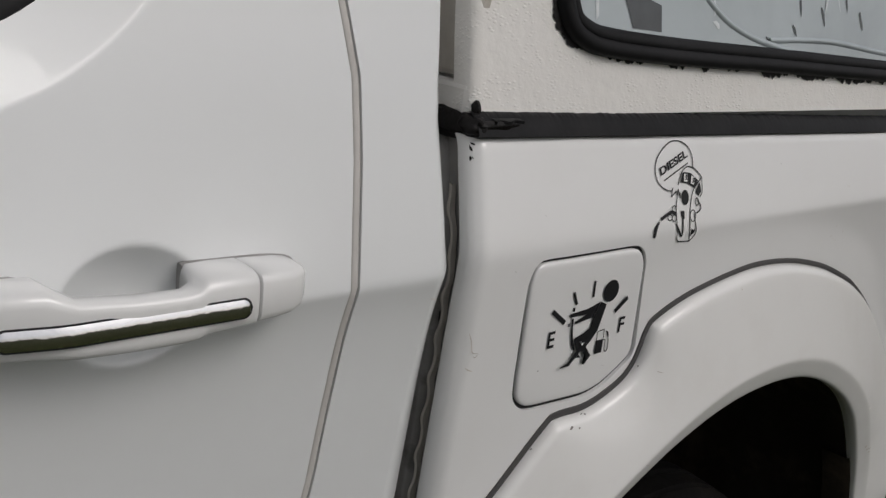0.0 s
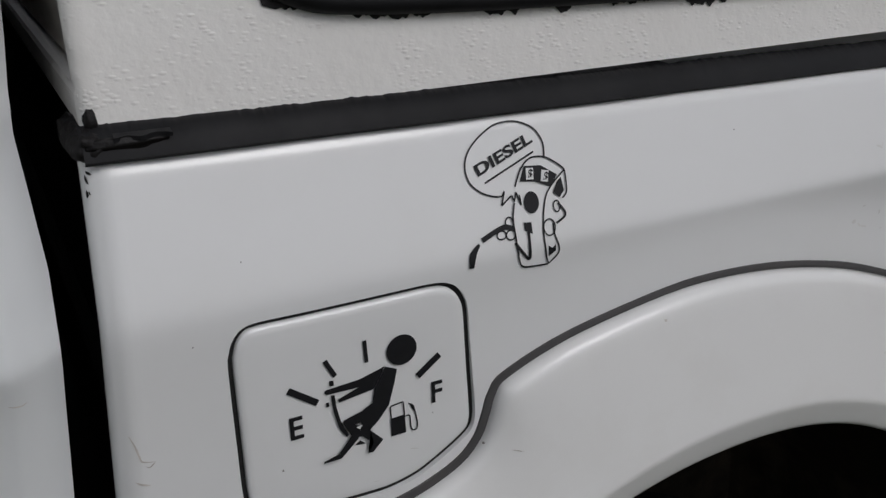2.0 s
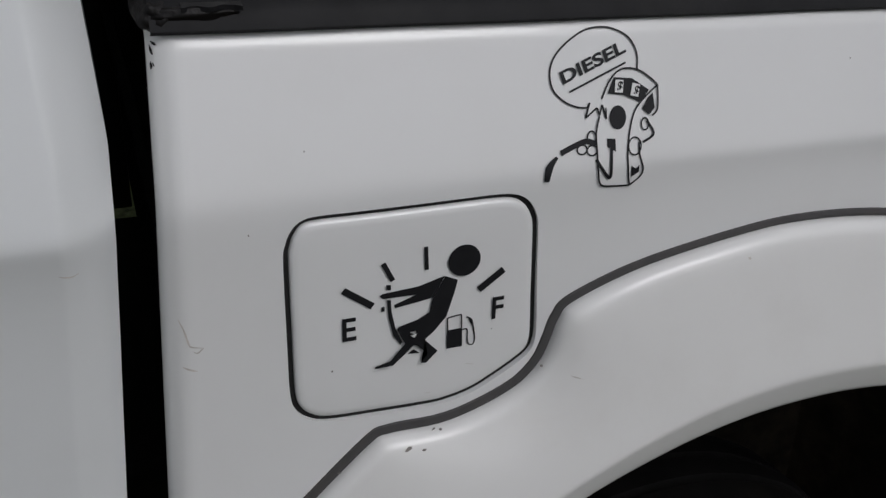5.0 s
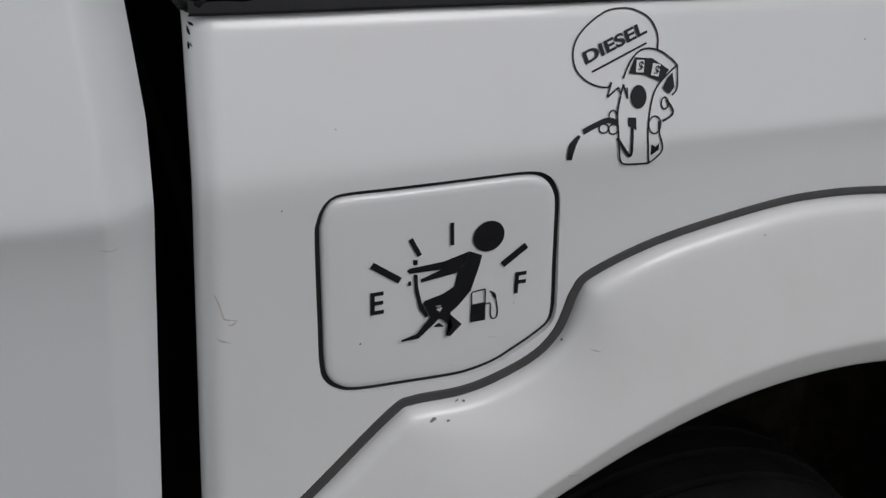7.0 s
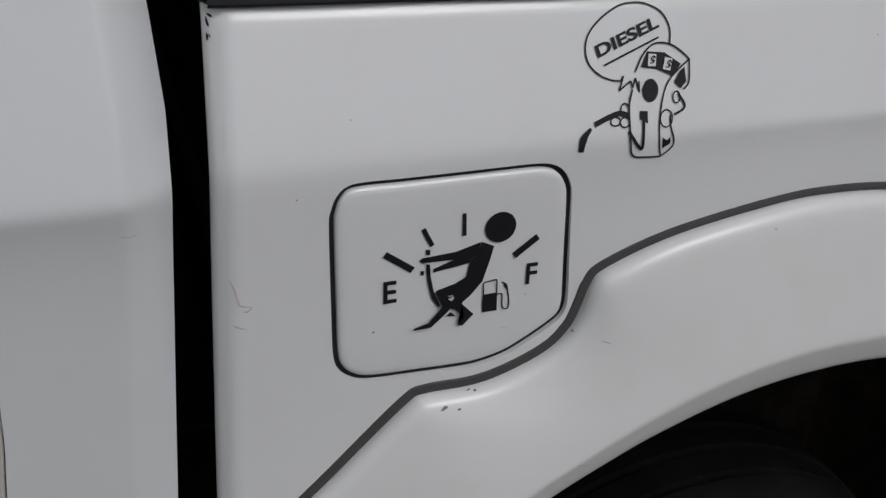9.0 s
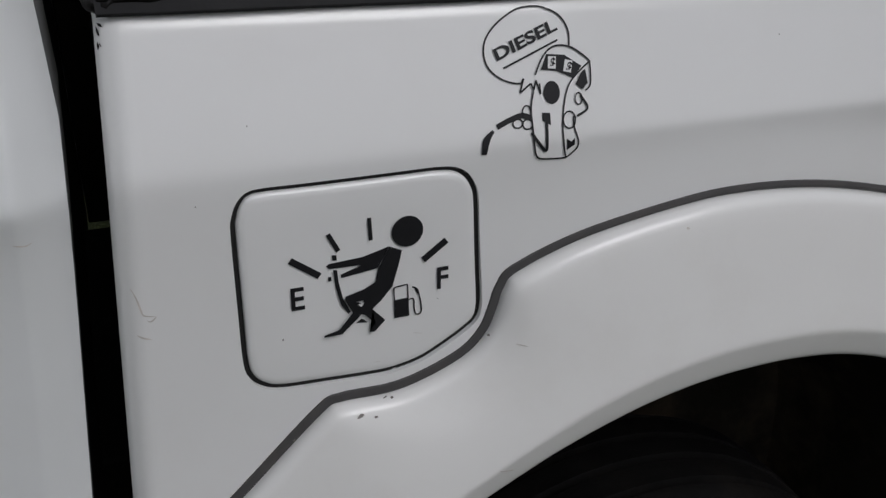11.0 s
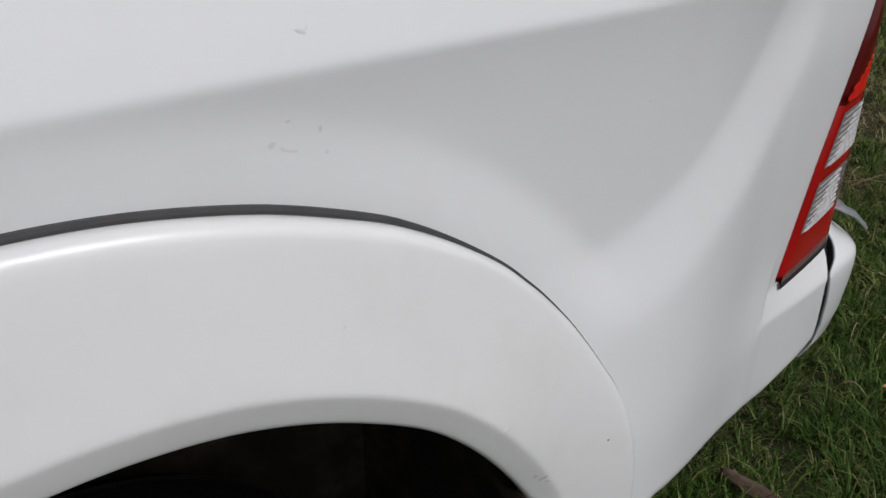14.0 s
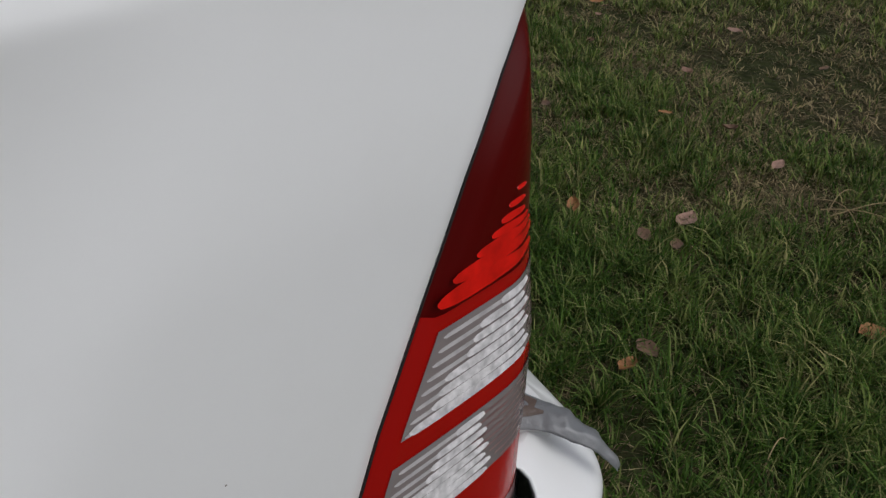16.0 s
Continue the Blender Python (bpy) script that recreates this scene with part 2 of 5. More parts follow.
FLARE_AREA = np.vstack([FLARE, [(0.945, 0.2), (-0.14, 0.2)]])


def rail_z(x):
    return 1.2145 - 0.017 * (np.asarray(x, float) + 0.1)


def body_low(x):
    return np.interp(x, (0.86, 0.92, 1.0, 1.17, 1.28, 1.386, 1.45), (0.458, 0.492, 0.508, 0.494, 0.493, 0.512, 0.53))


def front_x(z):
    return -0.107 - 0.062 * np.clip(1.211 - np.asarray(z, float), 0, 1)


# the rear of the side and the corner of the bed seen from above
CORNER = spline([(0.80, 0.0), (0.90, 0.0), (1.0, 0.004), (1.1, 0.018), (1.2, 0.040), (1.268, 0.0565), (1.32, 0.0685), (1.36, 0.0785), (1.40, 0.0895), (1.418, 0.0965), (1.431, 0.1075), (1.439, 0.124),
                 (1.444, 0.155), (1.447, 0.25), (1.448, 0.40)], 400)
CORNER_S = 0.80 + np.r_[0, np.cumsum(np.linalg.norm(np.diff(CORNER, axis=0), axis=1))]


def plan(s):
    """The place in plan at the length s along the side (s is x as far as the rear wheel)."""
    s = np.asarray(s, float)
    x = np.where(s < 0.80, s, np.interp(s, CORNER_S, CORNER[:, 0]))
    return x, np.interp(s, CORNER_S, CORNER[:, 1]) + 0.011 * smooth(1.0, 1.2, s)


# lower and rear edge of the scooped part of the panel
SCOOP = spline([(1.185, 1.16), (1.140, 1.065), (1.088, 0.996), (1.032, 0.946), (0.980, 0.912), (0.925, 0.889), (0.868, 0.877), (0.81, 0.888), (0.70, 0.96)], 90)
SCOOP_AREA = np.vstack([SCOOP, [(0.62, 0.3), (-0.3, 0.3), (-0.3, 1.3), (1.185, 1.3)]])


def scoop_edge(x, z):
    """Signed distance from the scoop's edge, negative in the scoop."""
    pts = np.stack([x.ravel(), z.ravel()], 1)
    d = nearest(SCOOP, pts)[0]
    return np.where(inside(SCOOP_AREA, pts), -d, d).reshape(x.shape)


# the lamp's front edge
LAMP_FRONT = [(1.267, 0.697), (1.297, 0.785), (1.317, 0.845), (1.349, 0.922), (1.378, 0.988), (1.403, 1.035), (1.434, 1.085), (1.52, 1.20)]
LAMP_X, LAMP_Z = np.array(LAMP_FRONT).T


def swell(u, e):
    return (u + np.sqrt(u * u + e * e)) / 2


def body_y(x, z, away=None):
    """Depth of the bed's side panel, without the turn of the plan."""
    x, z = np.asarray(x, float), np.asarray(z, float)
    if away is None:
        pts = np.stack([x.ravel(), z.ravel()], 1)
        away = np.where(inside(FLARE_AREA, pts), 0, nearest(FLARE, pts)[0]).reshape(x.shape)
    t = z - CREASE
    e = 0.012 - 0.0085 * smooth(0.0, 0.35, x)
    y = 0.287 * (t + np.sqrt(t * t + e * e)) / 2
    y = y + 0.004 * np.clip((z - rail_z(x) + 0.012) / 0.012, 0, 1) ** 2
    q = scoop_edge(x, z)
    near_flare = smooth(0.0, 0.07, away)
    hollow = 0.0030 + 0.0055 * smooth(0.1, 0.7, x) + 0.027 * smooth(0.55, 1.0, x) * np.clip(-t, 0, 0.25)
    band = (swell(q, 0.011) - swell(q - 0.086, 0.014)) / 0.086
    y = y + hollow * (1 - np.exp(np.clip(t, None, 0) / 0.045)) * near_flare * (1 - band)
    y = y - 0.011 * band * (1 - smooth(0.98, 1.13, z))
    y = y - 0.0015 * (1 - near_flare) * smooth(0.1, 0.3, x)
    y = y - 0.016 * smooth(0.80, 0.95, x) * (1 - smooth(0.62, 0.86, z)) * (1 - smooth(0.95, 1.2, x))
    # the side below the lamp stands out towards the bumper
    ledge = 0.0097 * smooth(1.02, 1.235, x) + 0.095 * np.clip(x - 1.235, 0, 0.20)
    k = smooth(1.230, 1.242, x + 0.35 * (0.697 - z))
    y = y - ledge * (k * np.clip((0.697 - z) / 0.039, 0, 1) + (1 - k) * (1 - smooth(0.63, 0.76, z)))
    low = body_low(x)
    y = y + 0.035 * np.clip(1 - (z - low) / 0.05, 0, 1) ** 2
    edge = np.clip(1 - (x - front_x(z)) / 0.016, 0, 1)
    y = y + 0.0020 * np.clip(1 - (np.interp(z, LAMP_Z, LAMP_X) - x) / 0.009, 0, 1) ** 2 * (z > 0.70)
    return y + 0.012 * edge**2


def side(s, z):
    x, y = plan(s)
    return np.stack([x, y + body_y(s, z), np.broadcast_to(z, np.shape(x))], -1)


def sheet(name, parent, material, grid, holes, depth, rim=0.012, label=""):
    """A sheet over a grid of (s, z), with holes (closed lines) cut through it, each with a rim."""
    rows, cols = grid.shape[:2]
    pts = grid.reshape(-1, 2).copy()
    ids = np.arange(rows * cols).reshape(rows, cols)
    quads = np.stack([ids[:-1, :-1], ids[:-1, 1:], ids[1:, 1:], ids[1:, :-1]], -1).reshape(-1, 4)
    middle = pts[quads].mean(1)
    keep = np.ones(len(quads), bool)
    for line in holes:
        keep &= ~inside(line, middle)
    gone, quads = quads[~keep], quads[keep]
    edge = np.intersect1d(np.unique(gone), np.unique(quads))
    if len(edge):
        far, place = np.full(len(edge), 1e9), np.zeros((len(edge), 2))
        for line in holes:
            d, q = nearest(line, pts[edge], True)
            near = d < far
            far[near], place[near] = d[near], q[near]
        ok = far < 0.012
        pts[edge[ok]] = place[ok]
    places = depth(pts[:, 0], pts[:, 1])
    verts, faces = [tuple(v) for v in places], [tuple(q) for q in quads]
    sides = np.sort(np.concatenate([quads[:, [0, 1]], quads[:, [1, 2]], quads[:, [2, 3]], quads[:, [3, 0]]]), axis=1)
    sides, count = np.unique(sides, axis=0, return_counts=True)
    back = {}
    for a, b in sides[count == 1].tolist():
        for v in (a, b):
            if v not in back:
                back[v] = len(verts)
                verts.append((places[v][0], places[v][1] + rim, places[v][2]))
        faces.append((a, b, back[b], back[a]))
    ob = mesh_object(name, verts, faces, material, 50)
    used = bmesh.new()
    used.from_mesh(ob.data)
    bmesh.ops.delete(used, geom=[v for v in used.verts if not v.link_faces], context="VERTS")
    bmesh.ops.recalc_face_normals(used, faces=used.faces[:])
    used.to_mesh(ob.data)
    used.free()
    outward(ob, (0, -1, 0))
    return put(ob, parent, label)


# ---- ground ----
def ground_z(x, y):
    return 0.012 * np.sin(1.7 * x + 0.6) * np.sin(1.3 * y + 1.1) + 0.008 * np.sin(4.1 * x + 2.0 * y)


def soil_material():
    m = mat("turf", (0.036, 0.042, 0.015), 0.95, spec=0.08, grain=(30.0, 0.5), stains=(3.2, 0.85, (0.075, 0.056, 0.034)), bump=(45.0, 0.02))
    return m


def make_ground():
    near = np.linspace(-4, 9, 105)
    xs = np.r_[-600, -120, -30, -10, near, 14, 30, 120, 600]
    ys = np.r_[-600, -120, -30, -10, near, 14, 30, 120, 600]
    X, Y = np.meshgrid(xs, ys)
    Z = ground_z(X, Y) * ((abs(X) < 10) & (abs(Y) < 10))
    rows = np.stack([X, Y, Z], -1)
    verts, faces = loft(rows)
    ob = outward(mesh_object("ground", verts, faces, soil_material()), (0, 0, 1))
    tagged(ob, "patchy lawn soil with thin brown grass", "ground", kind="structure")


make_ground()

# ---- the pickup ----
truck = new("pickup_truck")
tagged(truck, "white pickup truck with fibreglass canopy and fuel stickers", "pickup truck")


def side_grid(x1, n):
    """Rows of (s, z): level between 0.66 and 1.19 m, fanned out to the bottom edge and the rail."""
    rows = np.r_[np.linspace(-1, 0, 36, endpoint=False), np.linspace(0, 1, 134), np.linspace(1, 2, 10)[1:]]
    rows[np.argmin(abs(rows - (0.697 - 0.66) / 0.53))] = (0.697 - 0.66) / 0.53
    S, V = np.meshgrid(np.linspace(0, 1, n), rows)
    x = -0.107 + (x1 + 0.107) * S
    z = np.where(V < 0, 0.66 + V * (0.66 - body_low(x)), np.where(V <= 1, 0.66 + 0.53 * V, 1.19 + (rail_z(x) - 1.19) * (V - 1)))
    fx = front_x(z)
    return np.stack([fx + (x1 - fx) * S, z], -1)


# the seam to the bumper and the lamp's front edge, as one cut
REAR_CUT = np.array([(1.385, 0.40), (1.398, 0.50), (1.406, 0.55), (1.409, 0.58), (1.407, 0.62), (1.403, 0.648), (1.404, 0.657), (1.413, 0.668), (1.421, 0.682), (1.424, 0.697)] + LAMP_FRONT + [(1.7, 1.3), (1.7, 0.4)])
FLARE_HOLE = FLARE_AREA.copy()
FLARE_HOLE[:, 0] = 0.40 + (FLARE_HOLE[:, 0] - 0.40) * 0.968
FLARE_HOLE[:, 1] = 0.55 + (FLARE_HOLE[:, 1] - 0.55) * 0.968
sheet("bed_side", truck, PAINT, side_grid(1.56, 400), [FLAP, FLARE_HOLE, REAR_CUT], side, 0.012, "glossy white bed side with a pressed crease")


def ring_offset(line, d):
    """A closed line moved inwards by d."""
    ahead = np.roll(line, -1, 0) - np.roll(line, 1, 0)
    n = np.stack([ahead[:, 1], -ahead[:, 0]], 1)
    n /= np.linalg.norm(n, axis=1)[:, None]
    if (n * (line.mean(0) - line)).sum() < 0:
        n = -n
    return line + n * d


# fuel flap: a lid with rolled edges in its own opening
def make_flap():
    rows = []
    for d, y in ((0.0040, 0.011), (0.0040, 0.0022), (0.0048, 0.0006), (0.0066, -0.0004), (0.0105, -0.0008)):
        ring = ring_offset(FLAP, d)
        rows.append([(a, y + 0.001, b) for a, b in ring])
    base, mid = ring_offset(FLAP, 0.0105), FLAP.mean(0)
    for k in (0.75, 0.5, 0.25, 0.04):
        rows.append([(*(mid + (p - mid) * k)[:1], 0.0002, (mid + (p - mid) * k)[1]) for p in base])
    verts, faces = loft(rows, closed=True)
    n = len(FLAP)
    faces.append(tuple(range(len(verts) - n, len(verts))))
    ob = outward(mesh_object("fuel_flap", verts, faces, PAINT, 60), (0, -1, 0))
    return put(ob, truck, "white fuel filler flap with black gauge sticker")


flap = make_flap()
hole = ring_offset(FLAP, -0.004)
# pocket with a dark ring right behind the seam, shade put into its colour
rows = [[(a, 0.0045, b) for a, b in ring_offset(FLAP, -0.0002)], [(a, 0.0052, b) for a, b in ring_offset(FLAP, 0.0039)], [(a, 0.0125, b) for a, b in ring_offset(FLAP, 0.0045)], [(*(FLAP.mean(0) + (p - FLAP.mean(0)) * 0.9)[:1], 0.013, (FLAP.mean(0) + (p - FLAP.mean(0)) * 0.9)[1]) for p in hole]]
verts, faces = loft(rows, closed=True)
put(mesh_object("filler_pocket", verts, faces, DARK_GAP), truck)


# wheel flare: lofted from the piping down to the wheel opening, round the wheel
def eased(line, width):
    """A line with its corners eased over about the given number of points."""
    w = int(round(3 * width))
    k = np.exp(-0.5 * (np.arange(-w, w + 1) / width) ** 2)
    k /= k.sum()
    pad = len(k) // 2
    first, last = line[0] + (line[0] - line[1:pad + 1])[::-1], line[-1] + (line[-1] - line[-pad - 1:-1])[::-1]
    full = np.vstack([first, line, last])
    return np.stack([np.convolve(full[:, j], k, "valid") for j in range(line.shape[1])], 1)


def make_flare():
    c = np.array([WHEEL_X, 0.47])
    arch = ARCH[ARCH[:, 1] > 0.475]
    th_o = np.arctan2(FLARE[:, 1] - c[1], FLARE[:, 0] - c[0])
    th_a = np.arctan2(arch[:, 1] - c[1], arch[:, 0] - c[0])
    th = eased(th_o[:, None], 12)[:, 0]
    inner = np.stack([np.interp(-th, -th_a, arch[:, 0]), np.interp(-th, -th_a, arch[:, 1])], 1)
    ahead = np.gradient(eased(FLARE, 2), axis=0)
    ahead /= np.linalg.norm(ahead, axis=1)[:, None]
    normal = np.stack([ahead[:, 1], -ahead[:, 0]], 1)
    yp = body_y(FLARE[:, 0], FLARE[:, 1], np.zeros(len(FLARE)))
    fade = 1 - smooth(0.58, 0.87, FLARE[:, 0])
    thin = 1 - smooth(0.60, 0.79, FLARE[:, 0])
    width = 0.0003 + 0.0024 * (1 - smooth(0.77, 0.92, FLARE[:, 0])) * smooth(0.3, 0.6, FLARE[:, 0]) * (1 - thin) + (0.0066 + 0.0016 * (1 - smooth(0.1, 0.3, FLARE[:, 0]))) * thin

    def ring(d, y):
        p = FLARE + normal * np.broadcast_to(d, len(FLARE))[:, None]
        return np.stack([p[:, 0], y, p[:, 1]], 1)

    rows = [ring(-0.001, yp + 0.004), ring(0.0003, yp - 0.0004 - 0.0014 * thin), ring(width * 0.5, yp - 0.0004 - 0.0022 * thin), ring(width * 0.95, yp - 0.0004 - 0.0008 * thin), ring(width + 0.001, yp + 0.006)]
    verts, faces = loft(rows)
    put(outward(mesh_object("flare_piping", verts, faces, GREY_RUBBER), (0, -1, 0)), truck, "grey rubber piping along the flare")
    rows = []
    out = 0.65 + 0.35 * fade
    for d, y in ((0.0, 0.010), (0.0002, 0.001), (0.0008, -0.0035), (0.0022, -0.0075), (0.0045, -0.0108), (0.0075, -0.0130), (0.011, -0.0145)):
        row = ring(width + d, yp + np.where(y < 0, y * out, y))
        rows.append(eased(row, 1.0 + 150 * d) if d > 0.001 else row)
    start = eased(FLARE + normal * (width + 0.011)[:, None], 2.6)
    lip_y = -0.031 - 0.014 * smooth(-0.05, 0.12, inner[:, 0]) * (1 - smooth(0.70, 0.85, inner[:, 0]))
    y0 = eased((yp - 0.0145 * out)[:, None], 6)[:, 0]
    for i, k in enumerate(np.linspace(0.05, 0.70, 14)):
        base = eased(start, 2 + 1.6 * i)
        p = base + (inner - base) * k
        y = y0 + (lip_y - y0) * (k / 0.77)
        rows.append(np.stack([p[:, 0], y, p[:, 1]], 1))
    base = eased(start, 26)
    for k, y in ((0.725, 0.0), (0.745, 0.0002), (0.765, 0.0007), (0.785, 0.0014), (0.81, 0.0023), (0.84, 0.0036), (0.90, 0.0060), (0.96, 0.0084), (0.985, 0.0100), (1.0, 0.0125), (1.003, 0.024)):
        p = base + (inner - base) * k
        rows.append(np.stack([p[:, 0], y0 + (lip_y - y0) * min(k / 0.77, 1) + y, p[:, 1]], 1))
    p = inner + (inner - c) * 0.01
    rows.append(np.stack([p[:, 0], np.full(len(p), -0.005), p[:, 1]], 1))
    verts, faces = loft(rows)
    ob = outward(mesh_object("wheel_flare", verts, faces, FLARE_PAINT, 60), (0, -1, 0))
    return put(ob, truck, "moulded white wheel arch flare with stone chips")


flare = make_flare()


# wheel well: a liner behind the opening
def make_well():
    c = np.array([WHEEL_X, 0.50])
    rows = []
    for y, k in ((-0.017, 1.0045), (0.005, 1.006), (0.03, 1.012), (0.10, 1.03), (0.35, 1.035), (0.40, 1.0), (0.41, 0.15)):
        line = c + (np.vstack([(-0.075, 0.05), ARCH, (0.864, 0.05)]) - c) * k
        rows.append([(a, y, b) for a, b in line])
    verts, faces = loft(rows)
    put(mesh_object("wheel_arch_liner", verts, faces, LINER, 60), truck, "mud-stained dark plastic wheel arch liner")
    # edge trim at the rear of the opening, where the liner is screwed on
    tail = ARCH[(ARCH[:, 0] > 0.79) & (ARCH[:, 1] < 0.664) & (ARCH[:, 1] > 0.45)]
    rows = [[(a + 0.0015, -0.014, b) for a, b in tail], [(a - 0.004, -0.016, b) for a, b in tail], [(a - 0.010, -0.006, b) for a, b in tail], [(a - 0.012, 0.03, b) for a, b in tail]]
    verts, faces = loft(rows)
    put(mesh_object("liner_edge", verts, faces, LINER), truck)


make_well()


# rear wheel: tyre with ribs and side lettering blocks, steel rim
def lathe(profile, n, cx, cz, wave=None):
    rows = []
    for i in range(n + 1):
        a = 2 * math.pi * i / n
        rows.append([(cx + r * math.cos(a), y, cz + r * math.sin(a)) for y, r in profile])
    return loft(rows)


def make_wheel():
    prof = [(0.040, 0.197), (0.030, 0.216), (0.026, 0.252), (0.029, 0.284), (0.032, 0.287), (0.035, 0.306), (0.044, 0.324), (0.060, 0.337), (0.074, 0.3415), (0.076, 0.334), (0.083, 0.334), (0.085, 0.343),
            (0.115, 0.345), (0.117, 0.335), (0.125, 0.335), (0.127, 0.346), (0.158, 0.346), (0.160, 0.335), (0.168, 0.335), (0.170, 0.345), (0.202, 0.343), (0.204, 0.334), (0.211, 0.334), (0.213, 0.3415),
            (0.242, 0.324), (0.255, 0.28), (0.25, 0.197)]
    verts, faces = lathe(prof, 120, WHEEL_X, WHEEL_Z)
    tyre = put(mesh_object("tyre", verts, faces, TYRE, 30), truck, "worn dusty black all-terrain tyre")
    prof = [(0.040, 0.199), (0.036, 0.192), (0.050, 0.187), (0.065, 0.178), (0.065, 0.145), (0.052, 0.116), (0.052, 0.058), (0.040, 0.048), (0.035, 0.02), (0.035, 0.001)]
    verts, faces = lathe(prof, 64, WHEEL_X, WHEEL_Z)
    put(mesh_object("rim", verts, faces, STEEL, 30), tyre, "grey steel wheel rim")
    # shoulder blocks round the side of the tread, on one shared mesh
    ring = []
    for a in (-0.037, 0.037):
        for y, r in ((0.0315, 0.289), (0.0345, 0.308), (0.0415, 0.322)):
            ring.append(((r + 0.001) * math.cos(a), y - 0.0022, (r + 0.001) * math.sin(a)))
    verts = ring + [(x, y + 0.004, z) for x, y, z in ring]
    faces = [(0, 1, 4, 3), (1, 2, 5, 4), (0, 3, 9, 6), (3, 4, 10, 9), (4, 5, 11, 10), (0, 1, 7, 6), (1, 2, 8, 7)]
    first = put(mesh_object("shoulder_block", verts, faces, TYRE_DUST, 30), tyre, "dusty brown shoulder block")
    for i in range(72):
        ob = first if i == 0 else put(new("shoulder_block", first.data), tyre)
        ob.matrix_basis = Matrix.Translation((WHEEL_X, 0, WHEEL_Z)) @ Matrix.Rotation(2 * math.pi * i / 72, 4, "Y")
    verts, faces = lathe([(0.10, 0.04), (0.10, 0.001), (0.8, 0.001), (0.8, 0.04)][:1] + [(0.10, 0.045), (0.75, 0.045)], 16, WHEEL_X, WHEEL_Z)
    put(mesh_object("axle", verts, faces, DARK_GAP), truck)


make_wheel()


# ---- cab: door, rear quarter, seam ----
WINDOW = spline([(-1.15, 1.262), (-0.80, 1.262), (-0.64, 1.264), (-0.575, 1.271), (-0.528, 1.286), (-0.49, 1.305), (-0.455, 1.335), (-0.43, 1.37), (-0.415, 1.42), (-0.43, 1.60), (-0.5, 1.68), (-1.15, 1.68)], 240, closed=True)


def seam_x(z):
    return np.interp(z, [0.5, 0.70, 0.927, 1.018, 1.105, 1.206, 1.270, 1.329, 1.5, 1.7], [-0.339, -0.306, -0.273, -0.2655, -0.260, -0.2525, -0.2515, -0.2605, -0.33, -0.41])


def cab_edge(z):
    return np.interp(z, [0.5, 0.88, 1.02, 1.09, 1.15, 1.20, 1.235, 1.26, 1.29, 1.34, 1.7], [-0.187, -0.1564, -0.1449, -0.1396, -0.1365, -0.1390, -0.1410, -0.1390, -0.1345, -0.1285, -0.20])


def cab_y(x, z):
    x, z = np.asarray(x, float), np.asarray(z, float)
    t = z - 1.104
    y = 0.215 * (t + np.sqrt(t * t + 0.003**2)) / 2 - 0.0155
    y = y + 0.0125 * (1 - np.exp(np.clip(t, None, 0) / 0.045))
    y = y + 0.06 * np.clip(-t, 0, 0.5) + 0.12 * np.clip(z - 1.25, 0, 1) ** 1.5
    pts = np.stack([x.ravel(), z.ravel()], 1)
    d = np.where(inside(WINDOW, pts), 0, nearest(WINDOW, pts, True)[0]).reshape(x.shape)
    y = y + 0.34 * np.clip(0.042 - d, 0, 0.042)
    # finger recess behind the handle
    u, w = (x + 0.440) / 0.053, (z - 1.1160) / 0.0430
    r2 = u * u + w * w
    y = y + 0.023 * np.clip(1 - r2, 0, 1) ** 1.15
    roll = np.clip(1 - (cab_edge(z) - x) / 0.032, 0, 1)
    return y + (0.028 - 0.05 * np.clip(1.104 - z, 0, 0.3) + 0.012 * smooth(1.09, 1.16, z) + 0.45 * np.clip(z - 1.25, 0, 0.12)) * roll**1.45


def cab(s, z):
    return np.stack([s, cab_y(s, z), z], -1)


def cab_grid(left, right, n, m, z0=0.50, z1=1.70):
    v = np.r_[np.linspace(z0, 0.95, m // 5), np.linspace(0.955, 1.42, m * 3 // 5), np.linspace(1.43, z1, m // 5)]
    S, Z = np.meshgrid(np.linspace(0, 1, n), v)
    a, b = left(Z), right(Z)
    return np.stack([a + (b - a) * S, Z], -1)


door = sheet("cab_door", truck, CAB_PAINT, cab_grid(lambda z: 0 * z - 1.15, lambda z: seam_x(z) - 0.0046, 420, 300), [WINDOW], cab, 0.012, "white rear cab door with a chrome-trimmed handle")
sheet("cab_quarter", truck, CAB_PAINT, cab_grid(lambda z: seam_x(z) + 0.0046, cab_edge, 60, 150), [], cab, 0.13, "white cab corner panel behind the door")
zs = np.linspace(0.5, 1.70, 90)
SEAM_Y = cab_y(seam_x(zs), zs)
rows = [[(seam_x(z) + dx, d + dy, z) for z, d in zip(zs, SEAM_Y)] for dx, dy in ((-0.0036, 0.006), (-0.0033, 0.0016), (-0.0018, 0.0007), (0.0018, 0.0007), (0.0033, 0.0016), (0.0036, 0.006))]
verts, faces = loft(rows)
put(outward(mesh_object("door_seal", verts, faces, SEAL_GREY, 80), (0, -1, 0)), truck, "thin grey seal in the door gap")
rows = [[(seam_x(z) + dx, d + 0.011, z) for z, d in zip(zs, SEAM_Y)] for dx in (-0.012, 0.012)]
verts, faces = loft(rows)
put(outward(mesh_object("door_gap", verts, faces, DARK_GAP), (0, -1, 0)), truck)

